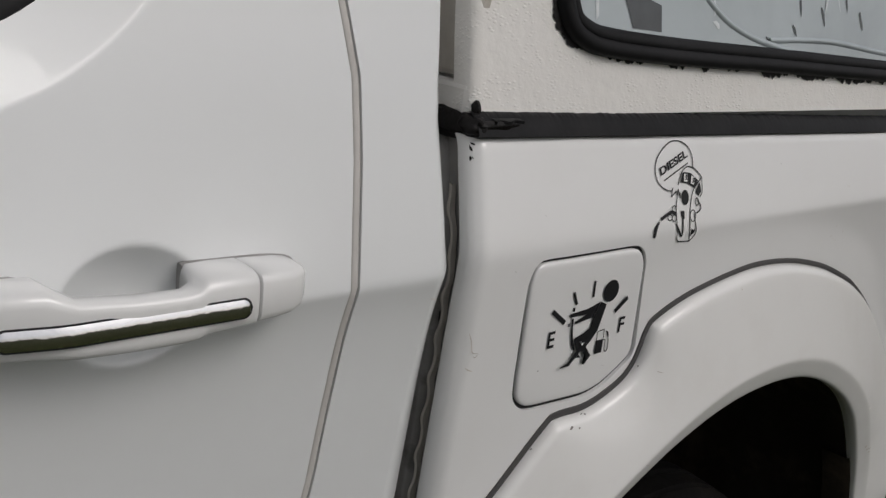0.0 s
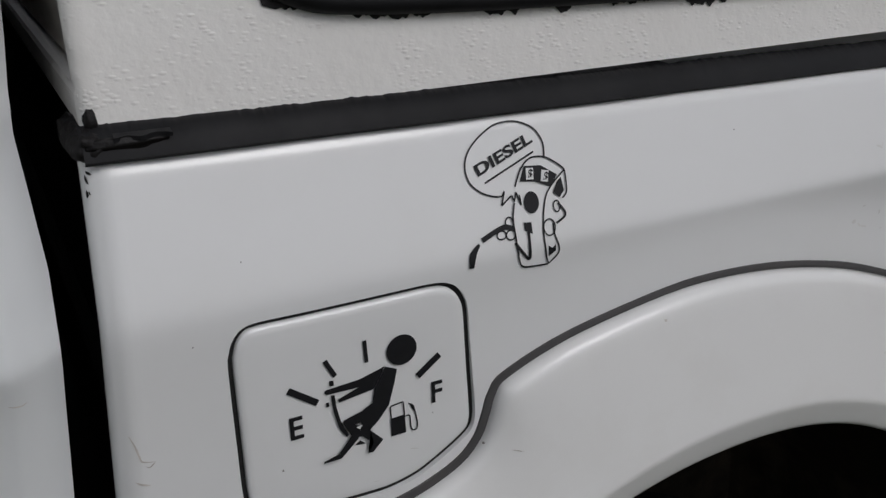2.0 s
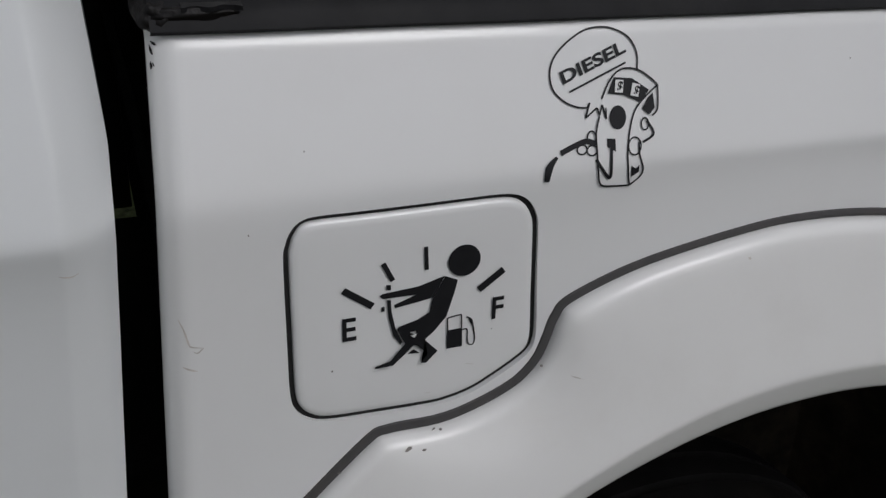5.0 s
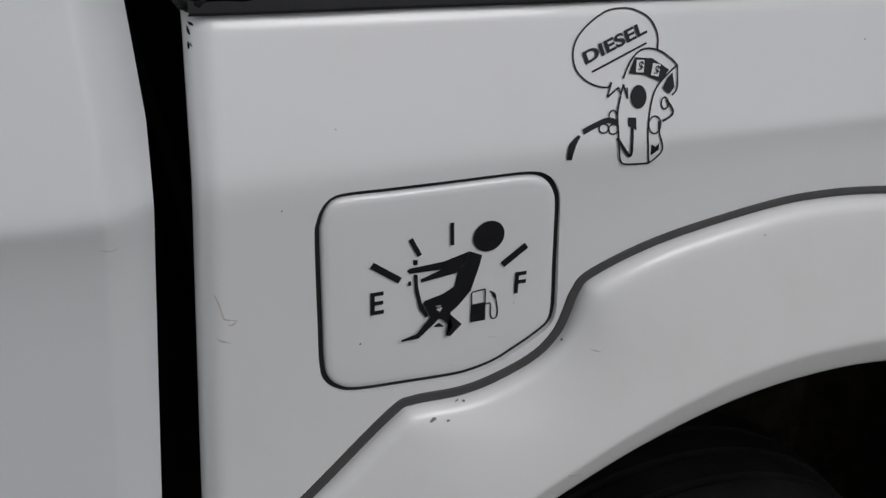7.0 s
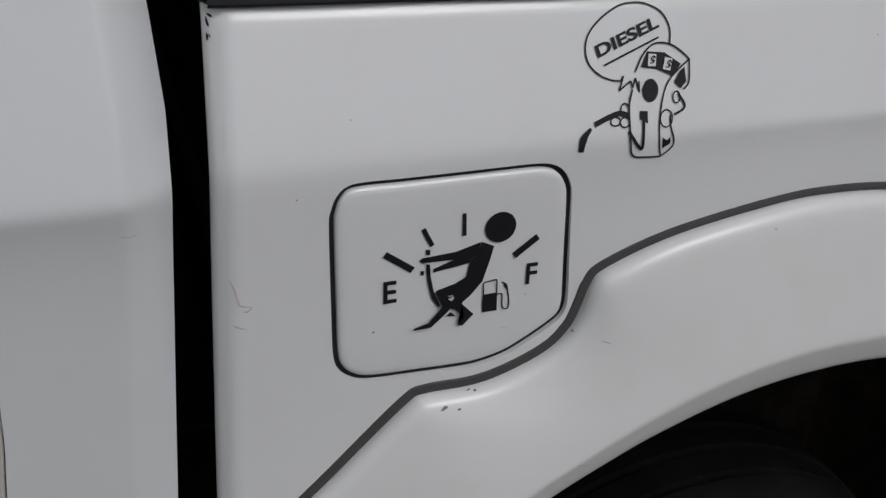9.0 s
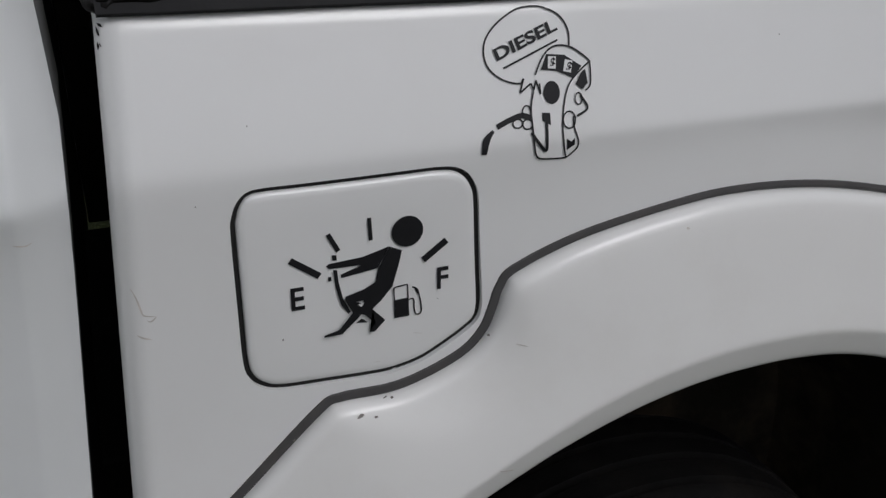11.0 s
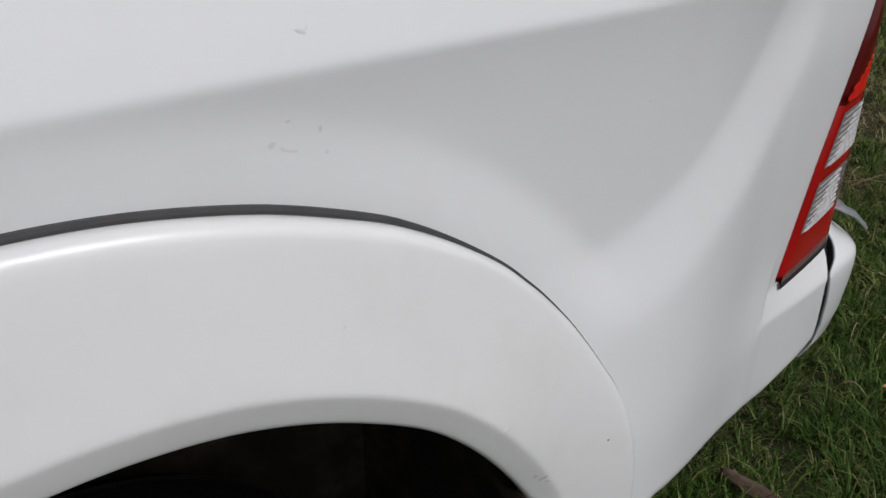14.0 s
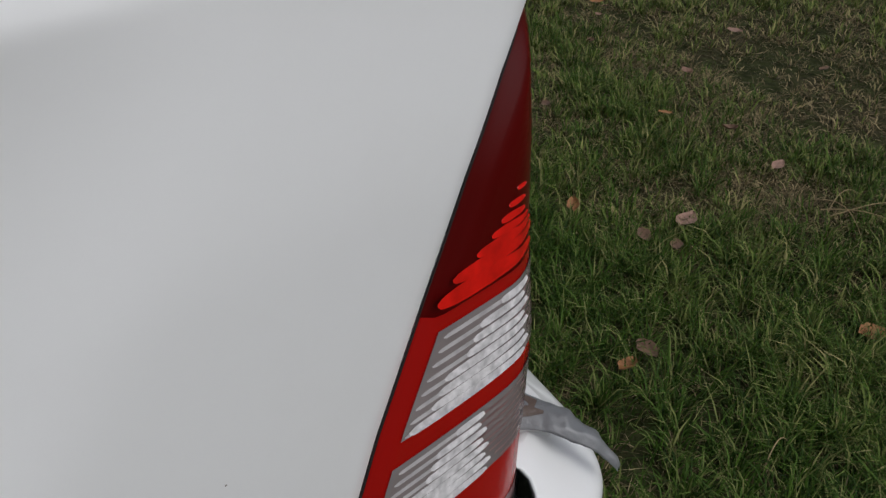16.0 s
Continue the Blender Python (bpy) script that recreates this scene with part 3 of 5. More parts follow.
# door window: rubber surround and dark glass
mid = np.array([-0.8, 1.47])
rows = []
for k, dy in ((1.006, -0.001), (1.0, -0.004), (0.985, -0.003), (0.965, 0.001), (0.955, 0.006)):
    ring = ring_offset(WINDOW, (1 - k) * 0.6)
    rows.append([(a, d + 0.004 + dy, b) for (a, b), d in zip(ring, cab_y(ring[:, 0], ring[:, 1]))])
verts, faces = loft(rows, closed=True)
put(outward(mesh_object("window_rubber", verts, faces, RUBBER, 70), (0, -1, 0)), door, "black rubber window surround")
ring = ring_offset(WINDOW, 0.026)
ys_ = cab_y(ring[:, 0], ring[:, 1]) + 0.008
rows = [[(a, y, b) for (a, b), y in zip(ring, ys_)], [(a, y, b) for (a, b), y in zip(mid + (ring - mid) * 0.5, ys_ * 0.5 + 0.5 * ys_.mean())]]
verts, faces = loft(rows, closed=True)
faces.append(tuple(range(len(ring), 2 * len(ring))))
put(outward(mesh_object("window_glass", verts, faces, TINT, 70), (0, -1, 0)), door, "dark tinted door glass")


# door handle: grip with two feet, end cap, chrome strip
def rounded(zc, yc, hz, hy, x, n=20, p=4.5):
    ring = []
    for i in range(n):
        a = 2 * math.pi * i / n
        c, s = math.cos(a), math.sin(a)
        ring.append((x, yc + hy * math.copysign(abs(c) ** (2 / p), c), zc + hz * math.copysign(abs(s) ** (2 / p), s)))
    return ring


def grip(name, sections, parent, material, label=""):
    rows = [rounded((z0 + z1) / 2 - 0.0045, (y0 + y1) / 2 - 0.007, (z1 - z0) / 2, (y1 - y0) / 2, x - 0.003) for x, z0, z1, y0, y1 in sections]
    verts, faces = loft(rows, closed=True, cap=True)
    ob = mesh_object(name, verts, faces, material, 60)
    bm = bmesh.new()
    bm.from_mesh(ob.data)
    bmesh.ops.recalc_face_normals(bm, faces=bm.faces[:])
    bm.to_mesh(ob.data)
    bm.free()
    return put(ob, parent, label)


handle = grip("door_handle", [(-0.572, 1.128, 1.136, -0.010, 0.004), (-0.568, 1.118, 1.146, -0.020, 0.004), (-0.556, 1.113, 1.152, -0.030, 0.004), (-0.535, 1.1105, 1.1545, -0.038, 0.004),
                              (-0.506, 1.109, 1.1545, -0.043, 0.000), (-0.497, 1.1085, 1.150, -0.044, -0.016), (-0.488, 1.108, 1.1455, -0.045, -0.024), (-0.45, 1.107, 1.1425, -0.0465, -0.026),
                              (-0.418, 1.107, 1.1418, -0.0465, -0.026), (-0.409, 1.1072, 1.1435, -0.0465, -0.020), (-0.4055, 1.1074, 1.1475, -0.046, -0.004), (-0.402, 1.1078, 1.1500, -0.0455, 0.002),
                              (-0.385, 1.1085, 1.1500, -0.045, 0.004), (-0.3655, 1.1095, 1.1495, -0.044, 0.004), (-0.3642, 1.111, 1.1485, -0.0425, 0.004)], door, PAINT, "white pull handle with a chrome strip")
grip("handle_cap", [(-0.3632, 1.112, 1.148, -0.0415, 0.004), (-0.3622, 1.1105, 1.1490, -0.0435, 0.004), (-0.348, 1.1112, 1.1484, -0.0425, 0.004), (-0.334, 1.1122, 1.1476, -0.040, 0.004),
                    (-0.3245, 1.1142, 1.1460, -0.035, 0.004), (-0.3185, 1.1168, 1.1435, -0.028, 0.004), (-0.3150, 1.1200, 1.1400, -0.020, 0.004), (-0.3132, 1.125, 1.136, -0.012, 0.004)], handle, PAINT, "white lock cap")
grip("foot_gasket", [(-0.404, 1.110, 1.1480, -0.0055, 0.004), (-0.400, 1.108, 1.1490, -0.0055, 0.004), (-0.345, 1.109, 1.1480, -0.0055, 0.004), (-0.332, 1.1105, 1.1470, -0.0055, 0.004), (-0.3225, 1.1125, 1.1456, -0.0055, 0.004), (-0.3165, 1.1150, 1.1435, -0.0055, 0.004), (-0.3135, 1.1180, 1.1405, -0.0055, 0.004), (-0.3115, 1.124, 1.137, -0.0055, 0.004)], handle, GASKET, "grey rubber gasket")
grip("foot_gasket", [(-0.576, 1.122, 1.140, -0.0055, 0.004), (-0.570, 1.114, 1.148, -0.0055, 0.004), (-0.535, 1.109, 1.1530, -0.0055, 0.004), (-0.515, 1.108, 1.1525, -0.0055, 0.004), (-0.507, 1.109, 1.150, -0.0055, 0.004), (-0.503, 1.114, 1.145, -0.0055, 0.004)], handle, GASKET, "grey rubber gasket")


def strip(name, x0, x1, zc, half, y, bulge, material, parent, label=""):
    rows = []
    for x in np.r_[np.linspace(x0, x0 + half, 8), np.linspace(x0 + half * 1.5, x1 - half * 1.5, 14), np.linspace(x1 - half, x1, 8)]:
        e = min(x - x0, x1 - x, half)
        h = math.sqrt(max(half * half - (half - e) ** 2, 1e-9))
        bow = y(x)
        rows.append([(x, bow - bulge * (1 - k * k) * h / half + 0.0010 * k * h / half, zc + h * k) for k in np.linspace(-1, 1, 9)])
    verts, faces = loft(rows)
    return put(outward(mesh_object(name, verts, faces, material, 60), (0, -1, 0)), parent, label)


strip_y = lambda x: -0.0535 + 0.20 * max(0, -0.50 - x)
strip("chrome_surround", -0.5395, -0.3745, 1.1225, 0.0074, strip_y, 0.0006, STICKER, handle)
strip("chrome_strip", -0.538, -0.376, 1.1225, 0.0062, lambda x: strip_y(x) - 0.0003, 0.0010, CHROME, handle, "polished chrome strip")

# back of the cab and bed front, seen in the gap; walls coloured black for its shade
solid("cab_back_wall", truck, DARK_GAP, (-0.22, 0.075, 0.45), (-0.17, 1.66, 1.72), 0.01, "back wall of the cab, blackened for shade")
zs = np.linspace(0.5, 1.21, 60)
rows = []
for d in np.linspace(0.0, 0.12, 40):
    wave = 0.0075 * smooth(0.014, 0.019, d) * (1 - smooth(0.034, 0.038, d)) + 0.012 * smooth(0.060, 0.064, d)
    rows.append([(float(front_x(z)) + 0.002 + 0.004 + wave, 0.016 + 0.29 * max(0, z - 1.10) + d, z) for z in zs])
verts, faces = loft(rows)
put(outward(mesh_object("bed_front_post", verts, faces, POST, 40), (-1, 0, 0)), truck, "ribbed dusty front post of the bed")
# scalloped weld flange on the post, and its hole
rows = []
for d, out in ((0.0, 0.001), (0.0004, -0.0055), (0.0026, -0.0068), (0.0046, -0.0050), (0.0056, 0.001)):
    rows.append([(float(front_x(z)) + 0.0105 + out * (0.75 + 0.35 * math.sin(z * 150) * (math.sin(z * 150) > 0)), 0.0400 + 0.29 * max(0, z - 1.10) + d + 0.0012 * math.sin(z * 150), z) for z in np.linspace(0.55, 1.165, 160)])
verts, faces = loft(rows)
put(outward(mesh_object("weld_flange", verts, faces, SHADED_PAINT, 50), (-1, 0, 0)), truck, "scalloped dusty weld flange")
rows = []
for k, out in ((1.5, 0.0), (1.4, -0.0012), (1.0, -0.0010), (0.95, 0.0)):
    rows.append([(float(front_x(1.035)) + 0.0128 + out, 0.046 + 0.0040 * k * math.cos(a), 1.035 + 0.0055 * k * math.sin(a)) for a in np.linspace(0, 2 * math.pi, 20, endpoint=False)])
verts, faces = loft(rows, closed=True)
faces.append(tuple(range(60, 80)))
put(outward(mesh_object("post_plug", verts, faces, RUBBER, 50), (-1, 0, 0)), truck, "round black plug in the post")
# black like the cab wall, the gap's shade put into its colour
solid("bed_front_wall", truck, DARK_GAP, (-0.085, 0.13, 0.5), (-0.055, 1.62, 1.215), 0.006, "front wall of the bed, blackened for shade")


# ---- canopy on the bed ----
def can_y(x, z):
    return 0.046 + 0.16 * (np.asarray(z, float) - 1.24) + 0.0 * np.asarray(x, float)


def rough_edge(x, size, seed):
    return np.array([size * (noise.noise((v * 55.0, seed, 0)) * 0.6 + noise.noise((v * 170.0, seed, 3)) * 0.5 + noise.noise((v * 420.0, seed, 7)) * 0.35) for v in np.ravel(x)]).reshape(np.shape(x))


CAN_WIN = spline([(0.012, 1.40), (0.008, 1.36), (0.010, 1.335), (0.022, 1.312), (0.045, 1.298), (0.085, 1.290), (0.21, 1.284), (0.46, 1.279), (0.75, 1.272), (1.10, 1.266), (1.17, 1.275), (1.19, 1.30),
                  (1.19, 1.50), (1.17, 1.58), (1.10, 1.60), (0.15, 1.60), (0.06, 1.58), (0.025, 1.50)], 420, closed=True)
canopy = new("canopy")
canopy.parent = truck
canopy["label"] = "hand-painted white fibreglass canopy with black window rubber"


def can_grid():
    v = np.r_[np.linspace(1.232, 1.42, 70), np.linspace(1.43, 1.78, 20)]
    S, Z = np.meshgrid(np.linspace(0, 1, 380), v)
    x0 = -0.1005 + 0.03 * np.clip(Z - 1.30, 0, 1)
    x1 = 1.36 - 0.10 * (Z - 1.24)
    X = x0 + (x1 - x0) * S
    return np.stack([X, Z], -1)


def can(s, z):
    base = can_y(s, z)
    e = np.clip(1 - (s + 0.1005 - 0.03 * np.clip(z - 1.30, 0, 1)) / 0.01, 0, 1)
    top = np.clip((z - 1.66) / 0.12, 0, 1)
    return np.stack([s, base + 0.006 * e**2 + 0.12 * top**2, z], -1)


sheet("canopy_side", canopy, CANOPY_PAINT, can_grid(), [CAN_WIN], can, 0.02, "lumpy hand-brushed cream-white side")


def window_ring(specs, line, name, material, label, ragged=0.0):
    rows = []
    for i, (d, dy) in enumerate(specs):
        ring = ring_offset(line, d)
        if i == 0 and ragged:
            wob = np.array([abs(noise.noise((a * 48, b * 48, 1))) * 1.0 + noise.noise((a * 130, b * 130, 5)) * 0.55 + noise.noise((a * 310, b * 310, 2)) * 0.35 + noise.noise((a * 20, b * 20, 9)) * 1.1 for a, b in ring]) * ragged
            ring = ring_offset(line, d) + (ring - ring_offset(line, d + 0.001)) / 0.001 * wob[:, None]
        rows.append([(a, float(can_y(a, b)) + dy, b) for a, b in ring])
    verts, faces = loft(rows, closed=True)
    return put(outward(mesh_object(name, verts, faces, material, 50), (0, -1, 0)), canopy, label)


WIN_FINE = spline(CAN_WIN[::4], 3600, closed=True)
window_ring([(-0.0012, -0.0012), (0.002, -0.0018)], WIN_FINE, "window_sealant", SEALANT, "ragged black sealant at the window edge", 0.0068)
window_ring([(-0.001, 0.0), (0.0, -0.007), (0.004, -0.0115), (0.010, -0.0125), (0.0155, -0.011), (0.017, -0.0075), (0.0185, -0.0085), (0.025, -0.0085), (0.029, -0.004), (0.030, 0.006)], CAN_WIN,
            "window_rubber", RUBBER, "thick black window rubber")
ring = ring_offset(CAN_WIN, 0.026)
rows = [[(a, float(can_y(a, b)) + dy, b) for a, b in ring] for dy in (0.0, 0.004)]
verts, faces = loft(rows, closed=True)
faces += [tuple(range(len(ring))), tuple(range(len(ring), 2 * len(ring)))[::-1]]
pane = put(mesh_object("window_pane", verts, faces, FILM, 20), canopy, "window glass with peeling silvery film")



def film_piece(name, pts, material, lift=0.0006, label=""):
    me = bpy.data.meshes.new(name)
    me.from_pydata([(a, float(can_y(a, b)) - lift, b) for a, b in pts], [], [tuple(range(len(pts)))])
    me.materials.append(material)
    return put(outward(new(name, me), (0, -1, 0)), pane, label)


def make_flakes():
    """Torn holes and curled scraps of the film."""
    rng = random.Random(3)
    film_piece("film_tear", [(0.085, 1.405), (0.125, 1.405), (0.150, 1.352), (0.176, 1.346), (0.178, 1.318), (0.128, 1.320)], FILM_GAP, label="dark torn gap in the film")
    film_piece("film_tear", [(0.060, 1.41), (0.068, 1.41), (0.072, 1.33), (0.068, 1.325)], FILM_SCRAP, label="pale curled film edge")
    for i in range(64):
        x, z = rng.uniform(0.20, 1.10), rng.uniform(1.312, 1.50)
        w, h = rng.uniform(0.003, 0.011), rng.uniform(0.006, 0.034) * (1.5 if i % 4 == 0 else 0.8)
        lean = rng.uniform(-0.7, 0.2)
        pts = [(x + w * a * rng.uniform(0.6, 1.3) + lean * h * b, z + h * b * rng.uniform(0.8, 1.1)) for a, b in ((-0.5, 0.5), (0.1, 0.55), (0.5, 0.2), (0.45, -0.4), (0.1, -0.5), (-0.2, -0.1))]
        film_piece("film_flake", pts, FILM_SCRAP if i % 3 == 0 else FILM_GAP, 0.0006 + 0.00005 * (i % 8))
    # folds where the film has come loose
    for line in ([(0.20, 1.42), (0.24, 1.375), (0.30, 1.338), (0.37, 1.318), (0.46, 1.306)], [(0.40, 1.318), (0.55, 1.322), (0.72, 1.312), (0.95, 1.304)]):
        c = spline(line, 40)
        t = np.gradient(c, axis=0)
        t /= np.linalg.norm(t, axis=1)[:, None]
        rows = [[(p[0] - d[1] * u, float(can_y(p[0], p[1])) - 0.0004 - 0.0022 * (1 - (u / 0.004) ** 2), p[1] + d[0] * u) for p, d in zip(c, t)] for u in np.linspace(-0.004, 0.004, 7)]
        verts, faces = loft(rows)
        put(outward(mesh_object("film_fold", verts, faces, FILM, 60), (0, -1, 0)), pane, "raised fold in the silvery film")


make_flakes()

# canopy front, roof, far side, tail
# the front wall's shade is in its paint; the other walls keep CANOPY_PAINT
solid("canopy_front", canopy, SHADED_PAINT, (-0.094, 0.060, 1.262), (-0.075, 1.60, 1.74), 0.006, "cream front wall, darkened for shade")
solid("front_ledge", canopy, CANOPY_PAINT, (-0.102, 0.052, 1.228), (-0.070, 1.60, 1.260), 0.006, "cream moulded ledge")
solid("canopy_roof", canopy, CANOPY_PAINT, (-0.085, 0.20, 1.755), (1.31, 1.46, 1.80), 0.02, "cream-white canopy roof")
solid("canopy_far_side", canopy, CANOPY_PAINT, (-0.09, 1.585, 1.235), (1.33, 1.61, 1.76), 0.01)
solid("canopy_tail", canopy, CANOPY_PAINT, (1.29, 0.20, 1.235), (1.32, 1.58, 1.76), 0.01)


# black strip between bed rail and canopy
def make_strip():
    xs = np.linspace(-0.105, 1.40, 1500)
    rag = rough_edge(xs, 0.0016, 2.0) + 0.0012
    low = rail_z(xs) - 0.001 + rough_edge(xs, 0.0004, 8.0)
    top = rail_z(xs) + 0.0205 + rag
    plan_y = plan(xs)[1] * 0.6
    rows = []
    for k, y in ((0, 0.034), (0.02, 0.0285), (0.12, 0.0265), (0.45, 0.0295), (0.80, 0.0355), (0.93, 0.0400), (0.985, 0.0435), (1.0, 0.0475)):
        even = rail_z(xs) - 0.001 + (0.0215 + 0.0012) * k
        rows.append(np.stack([xs, y + plan_y + 0.0004 * np.sin(xs * 37), np.where(k < 0.9, even, low + (top - low) * k) if k > 0 else low], 1))
    verts, faces = loft(rows)
    put(outward(mesh_object("rail_seal", verts, faces, RUBBER, 40), (0, -1, 0)), truck, "wide black rubber strip along the bed rail")
    # torn flap and smear of sealant at its front end
    verts, faces = [], []
    for (cx, cy, cz), (rx, ry, rz), seed in (((-0.101, 0.044, 1.2235), (0.011, 0.016, 0.011), 1), ((-0.078, 0.0315, 1.2255), (0.026, 0.0045, 0.0045), 2), ((-0.0965, 0.045, 1.2385), (0.0042, 0.005, 0.0075), 3),
                                             ((-0.104, 0.085, 1.222), (0.008, 0.040, 0.013), 4)):
        b = len(verts)
        for i in range(13):
            for j in range(24):
                a, t = math.pi * i / 12, 2 * math.pi * j / 24
                d = Vector((math.sin(a) * math.cos(t), math.sin(a) * math.sin(t), math.cos(a)))
                k = 1 + 0.30 * noise.noise(d * 1.8 + Vector((seed * 7, 0, 0))) + 0.12 * noise.noise(d * 5.0 + Vector((seed * 3, 5, 0)))
                verts.append((cx + rx * d.x * k, cy + ry * d.y * k, cz + rz * d.z * k))
        for i in range(12):
            for j in range(24):
                faces.append((b + i * 24 + j, b + i * 24 + (j + 1) % 24, b + (i + 1) * 24 + (j + 1) % 24, b + (i + 1) * 24 + j))
    put(mesh_object("sealant_smear", verts, faces, SEALANT, 170), truck, "smeared black sealant at the torn strip end")
    # thin lip that has come away from the strip
    xs = np.linspace(-0.086, -0.050, 40)
    rows = [[(x, 0.0275 + 0.002 * math.sin(x * 300), rail_z(x) + 0.0135 + 0.0025 * noise.noise((x * 90, 1, 1)) + dz) for x in xs] for dz in (0.0, 0.0028)]
    rows.append([(x, 0.034, rail_z(x) + 0.0175) for x in xs])
    verts, faces = loft(rows)
    put(mesh_object("loose_lip", verts, faces, RUBBER, 60), truck)


make_strip()


# ---- tail lamp round the corner ----
def corner_at(s, z, out):
    x, y = plan(s)
    x2, y2 = plan(s + 0.002) if s < 1.6 else (x, y + 1)
    n = np.array([y2 - y, -(x2 - x)])
    n = n / np.linalg.norm(n)
    out = out + 0.0105 * float(1 - smooth(0.98, 1.13, z)) - 0.20 * max(0.0, z - 0.84) * max(0.0, n[0] - 0.3)
    return (x + n[0] * out, y + n[1] * out, z)


LAMP_TOP, LAMP_END = 1.125, 1.66


def lamp_s(z):
    return np.interp(z, LAMP_Z, LAMP_X)


def lamp_patch(name, z_low, z_high, u0, u1, out, material, parent, label="", n=40, m=40, pinch=True):
    """A patch of the lamp: u is the length from its front edge, z_low and z_high are functions of u."""
    rows = []
    for k in np.linspace(0, 1, m):
        row = []
        for u in np.linspace(u0, u1, n):
            lo, hi = z_low(u), z_high(u)
            z = lo + (hi - lo) * k
            s = lamp_s(z) + u
            row.append(corner_at(s, z, out(k, (u - u0) / (u1 - u0))))
        rows.append(row)
    verts, faces = loft(rows)
    return put(outward(mesh_object(name, verts, faces, material, 40), (0.5, -0.8, 0)), parent, label)


lamp = lamp_patch("tail_lamp", lambda u: 0.690, lambda u: LAMP_TOP, 0.0012, 0.34, lambda k, h: -0.003 + 0.007 * smooth(0, 0.05, h), RED, truck, "red tail lamp with two clear ribbed windows", 60, 90)


def slant(z):
    return lambda u: z + 0.03 * max(0, u - 0.02) + 0.40 * max(0, u - 0.06) ** 2


def lens_shape(z, high, u0, u1, power=0.5):
    """Lower and upper edge of a long drop that tapers to both ends."""
    def bulge(u):
        h = min(max((u - u0) / (u1 - u0), 0), 1)
        return 0.12 + 0.88 * math.sin(math.pi * h ** 0.75) ** power
    low, high_ = slant(z), slant(z + high)
    return (lambda u: (low(u) + high_(u)) / 2 - (high_(u) - low(u)) / 2 * bulge(u)), (lambda u: (low(u) + high_(u)) / 2 + (high_(u) - low(u)) / 2 * bulge(u))


def make_lamp_windows():
    # border painted brighter than the lens, as if lit from inside
    lamp_patch("lens_border", lambda u: 0.704, slant(0.9125), 0.0016, 0.30, lambda k, h: -0.0020 + 0.0063 * smooth(0, 0.028, h), RED_BORDER, lamp, "red border round the windows, glow painted in", 50, 50)
    for z0, z1 in ((0.838, 0.903), (0.757, 0.820)):
        lamp_patch("clear_window", slant(z0), slant(z1), 0.013, 0.30, lambda k, h: 0.0050, CLEAR, lamp, "clear smoky window with ribs painted as highlights", 40, 12)
        # raised ribs, highlights put into their colour: a thin line in front, a broad bright drop behind it, smaller
        # towards the top
        count = 8
        for i in range(count):
            a = z0 + (z1 - z0) * (i + 0.12) / count
            high = (z1 - z0) / count
            near, far = 0.0148 + 0.0006 * i, 0.112 - 0.0040 * i + 0.004 * (i % 2)
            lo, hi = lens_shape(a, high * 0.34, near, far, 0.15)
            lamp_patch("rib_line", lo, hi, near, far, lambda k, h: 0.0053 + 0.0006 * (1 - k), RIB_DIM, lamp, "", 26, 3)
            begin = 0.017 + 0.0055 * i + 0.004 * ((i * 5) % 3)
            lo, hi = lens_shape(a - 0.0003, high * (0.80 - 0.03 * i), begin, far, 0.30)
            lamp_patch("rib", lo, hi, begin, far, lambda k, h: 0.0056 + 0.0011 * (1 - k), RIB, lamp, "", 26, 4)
        # finer grooves farther round the corner
        for i in range(9):
            a = z0 + (z1 - z0) * (i + 0.3) / 9.5
            lamp_patch("groove_line", slant(a), slant(a + 0.0020), 0.126 - 0.008 * i, 0.26, lambda k, h: 0.0052, LENS_FOOT, lamp, "", 20, 2)
    # facets in the upper red lens, their light painted as brighter red
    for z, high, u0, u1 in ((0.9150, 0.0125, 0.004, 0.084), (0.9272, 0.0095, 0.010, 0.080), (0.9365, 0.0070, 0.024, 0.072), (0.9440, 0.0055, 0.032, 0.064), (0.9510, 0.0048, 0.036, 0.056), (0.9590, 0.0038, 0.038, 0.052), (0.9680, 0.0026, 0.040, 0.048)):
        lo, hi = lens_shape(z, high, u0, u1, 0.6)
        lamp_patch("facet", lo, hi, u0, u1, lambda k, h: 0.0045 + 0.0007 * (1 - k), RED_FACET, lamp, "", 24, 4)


make_lamp_windows()
# dull foot of the lens and the dark joint below it
lamp_patch("lens_foot", lambda u: 0.690, lambda u: 0.708 + 0.02 * u, 0.003, 0.30, lambda k, h: 0.0048, LENS_FOOT, lamp, "dull greyish-red lower edge of the lens", 60, 4)
lamp_patch("lamp_joint", lambda u: 0.690, lambda u: 0.6992 + 0.0006 * noise.noise((u * 60, 0, 0)), 0.002, 0.30, lambda k, h: 0.0056, DARK_GAP, lamp, "dark dirty joint under the lamp", 90, 3)
lamp_patch("lamp_edge_joint", lambda u: 0.697, lambda u: LAMP_TOP, -0.0008, 0.0014, lambda k, h: -0.0022, DARK_GAP, lamp, "", 3, 60)

# dark joint behind the lamp and the bumper seam
solid("lamp_back", truck, DARK_GAP, (1.30, 0.13, 0.50), (1.425, 0.30, 0.72), 0.004)
solid("bumper_bracket", truck, RUBBER, (1.375, 0.100, 0.535), (1.458, 0.24, 0.672), 0.012, "black plastic bumper bracket")
solid("notch_backing", truck, DARK_GAP, (1.405, 0.134, 0.60), (1.468, 0.150, 0.698), 0.003)
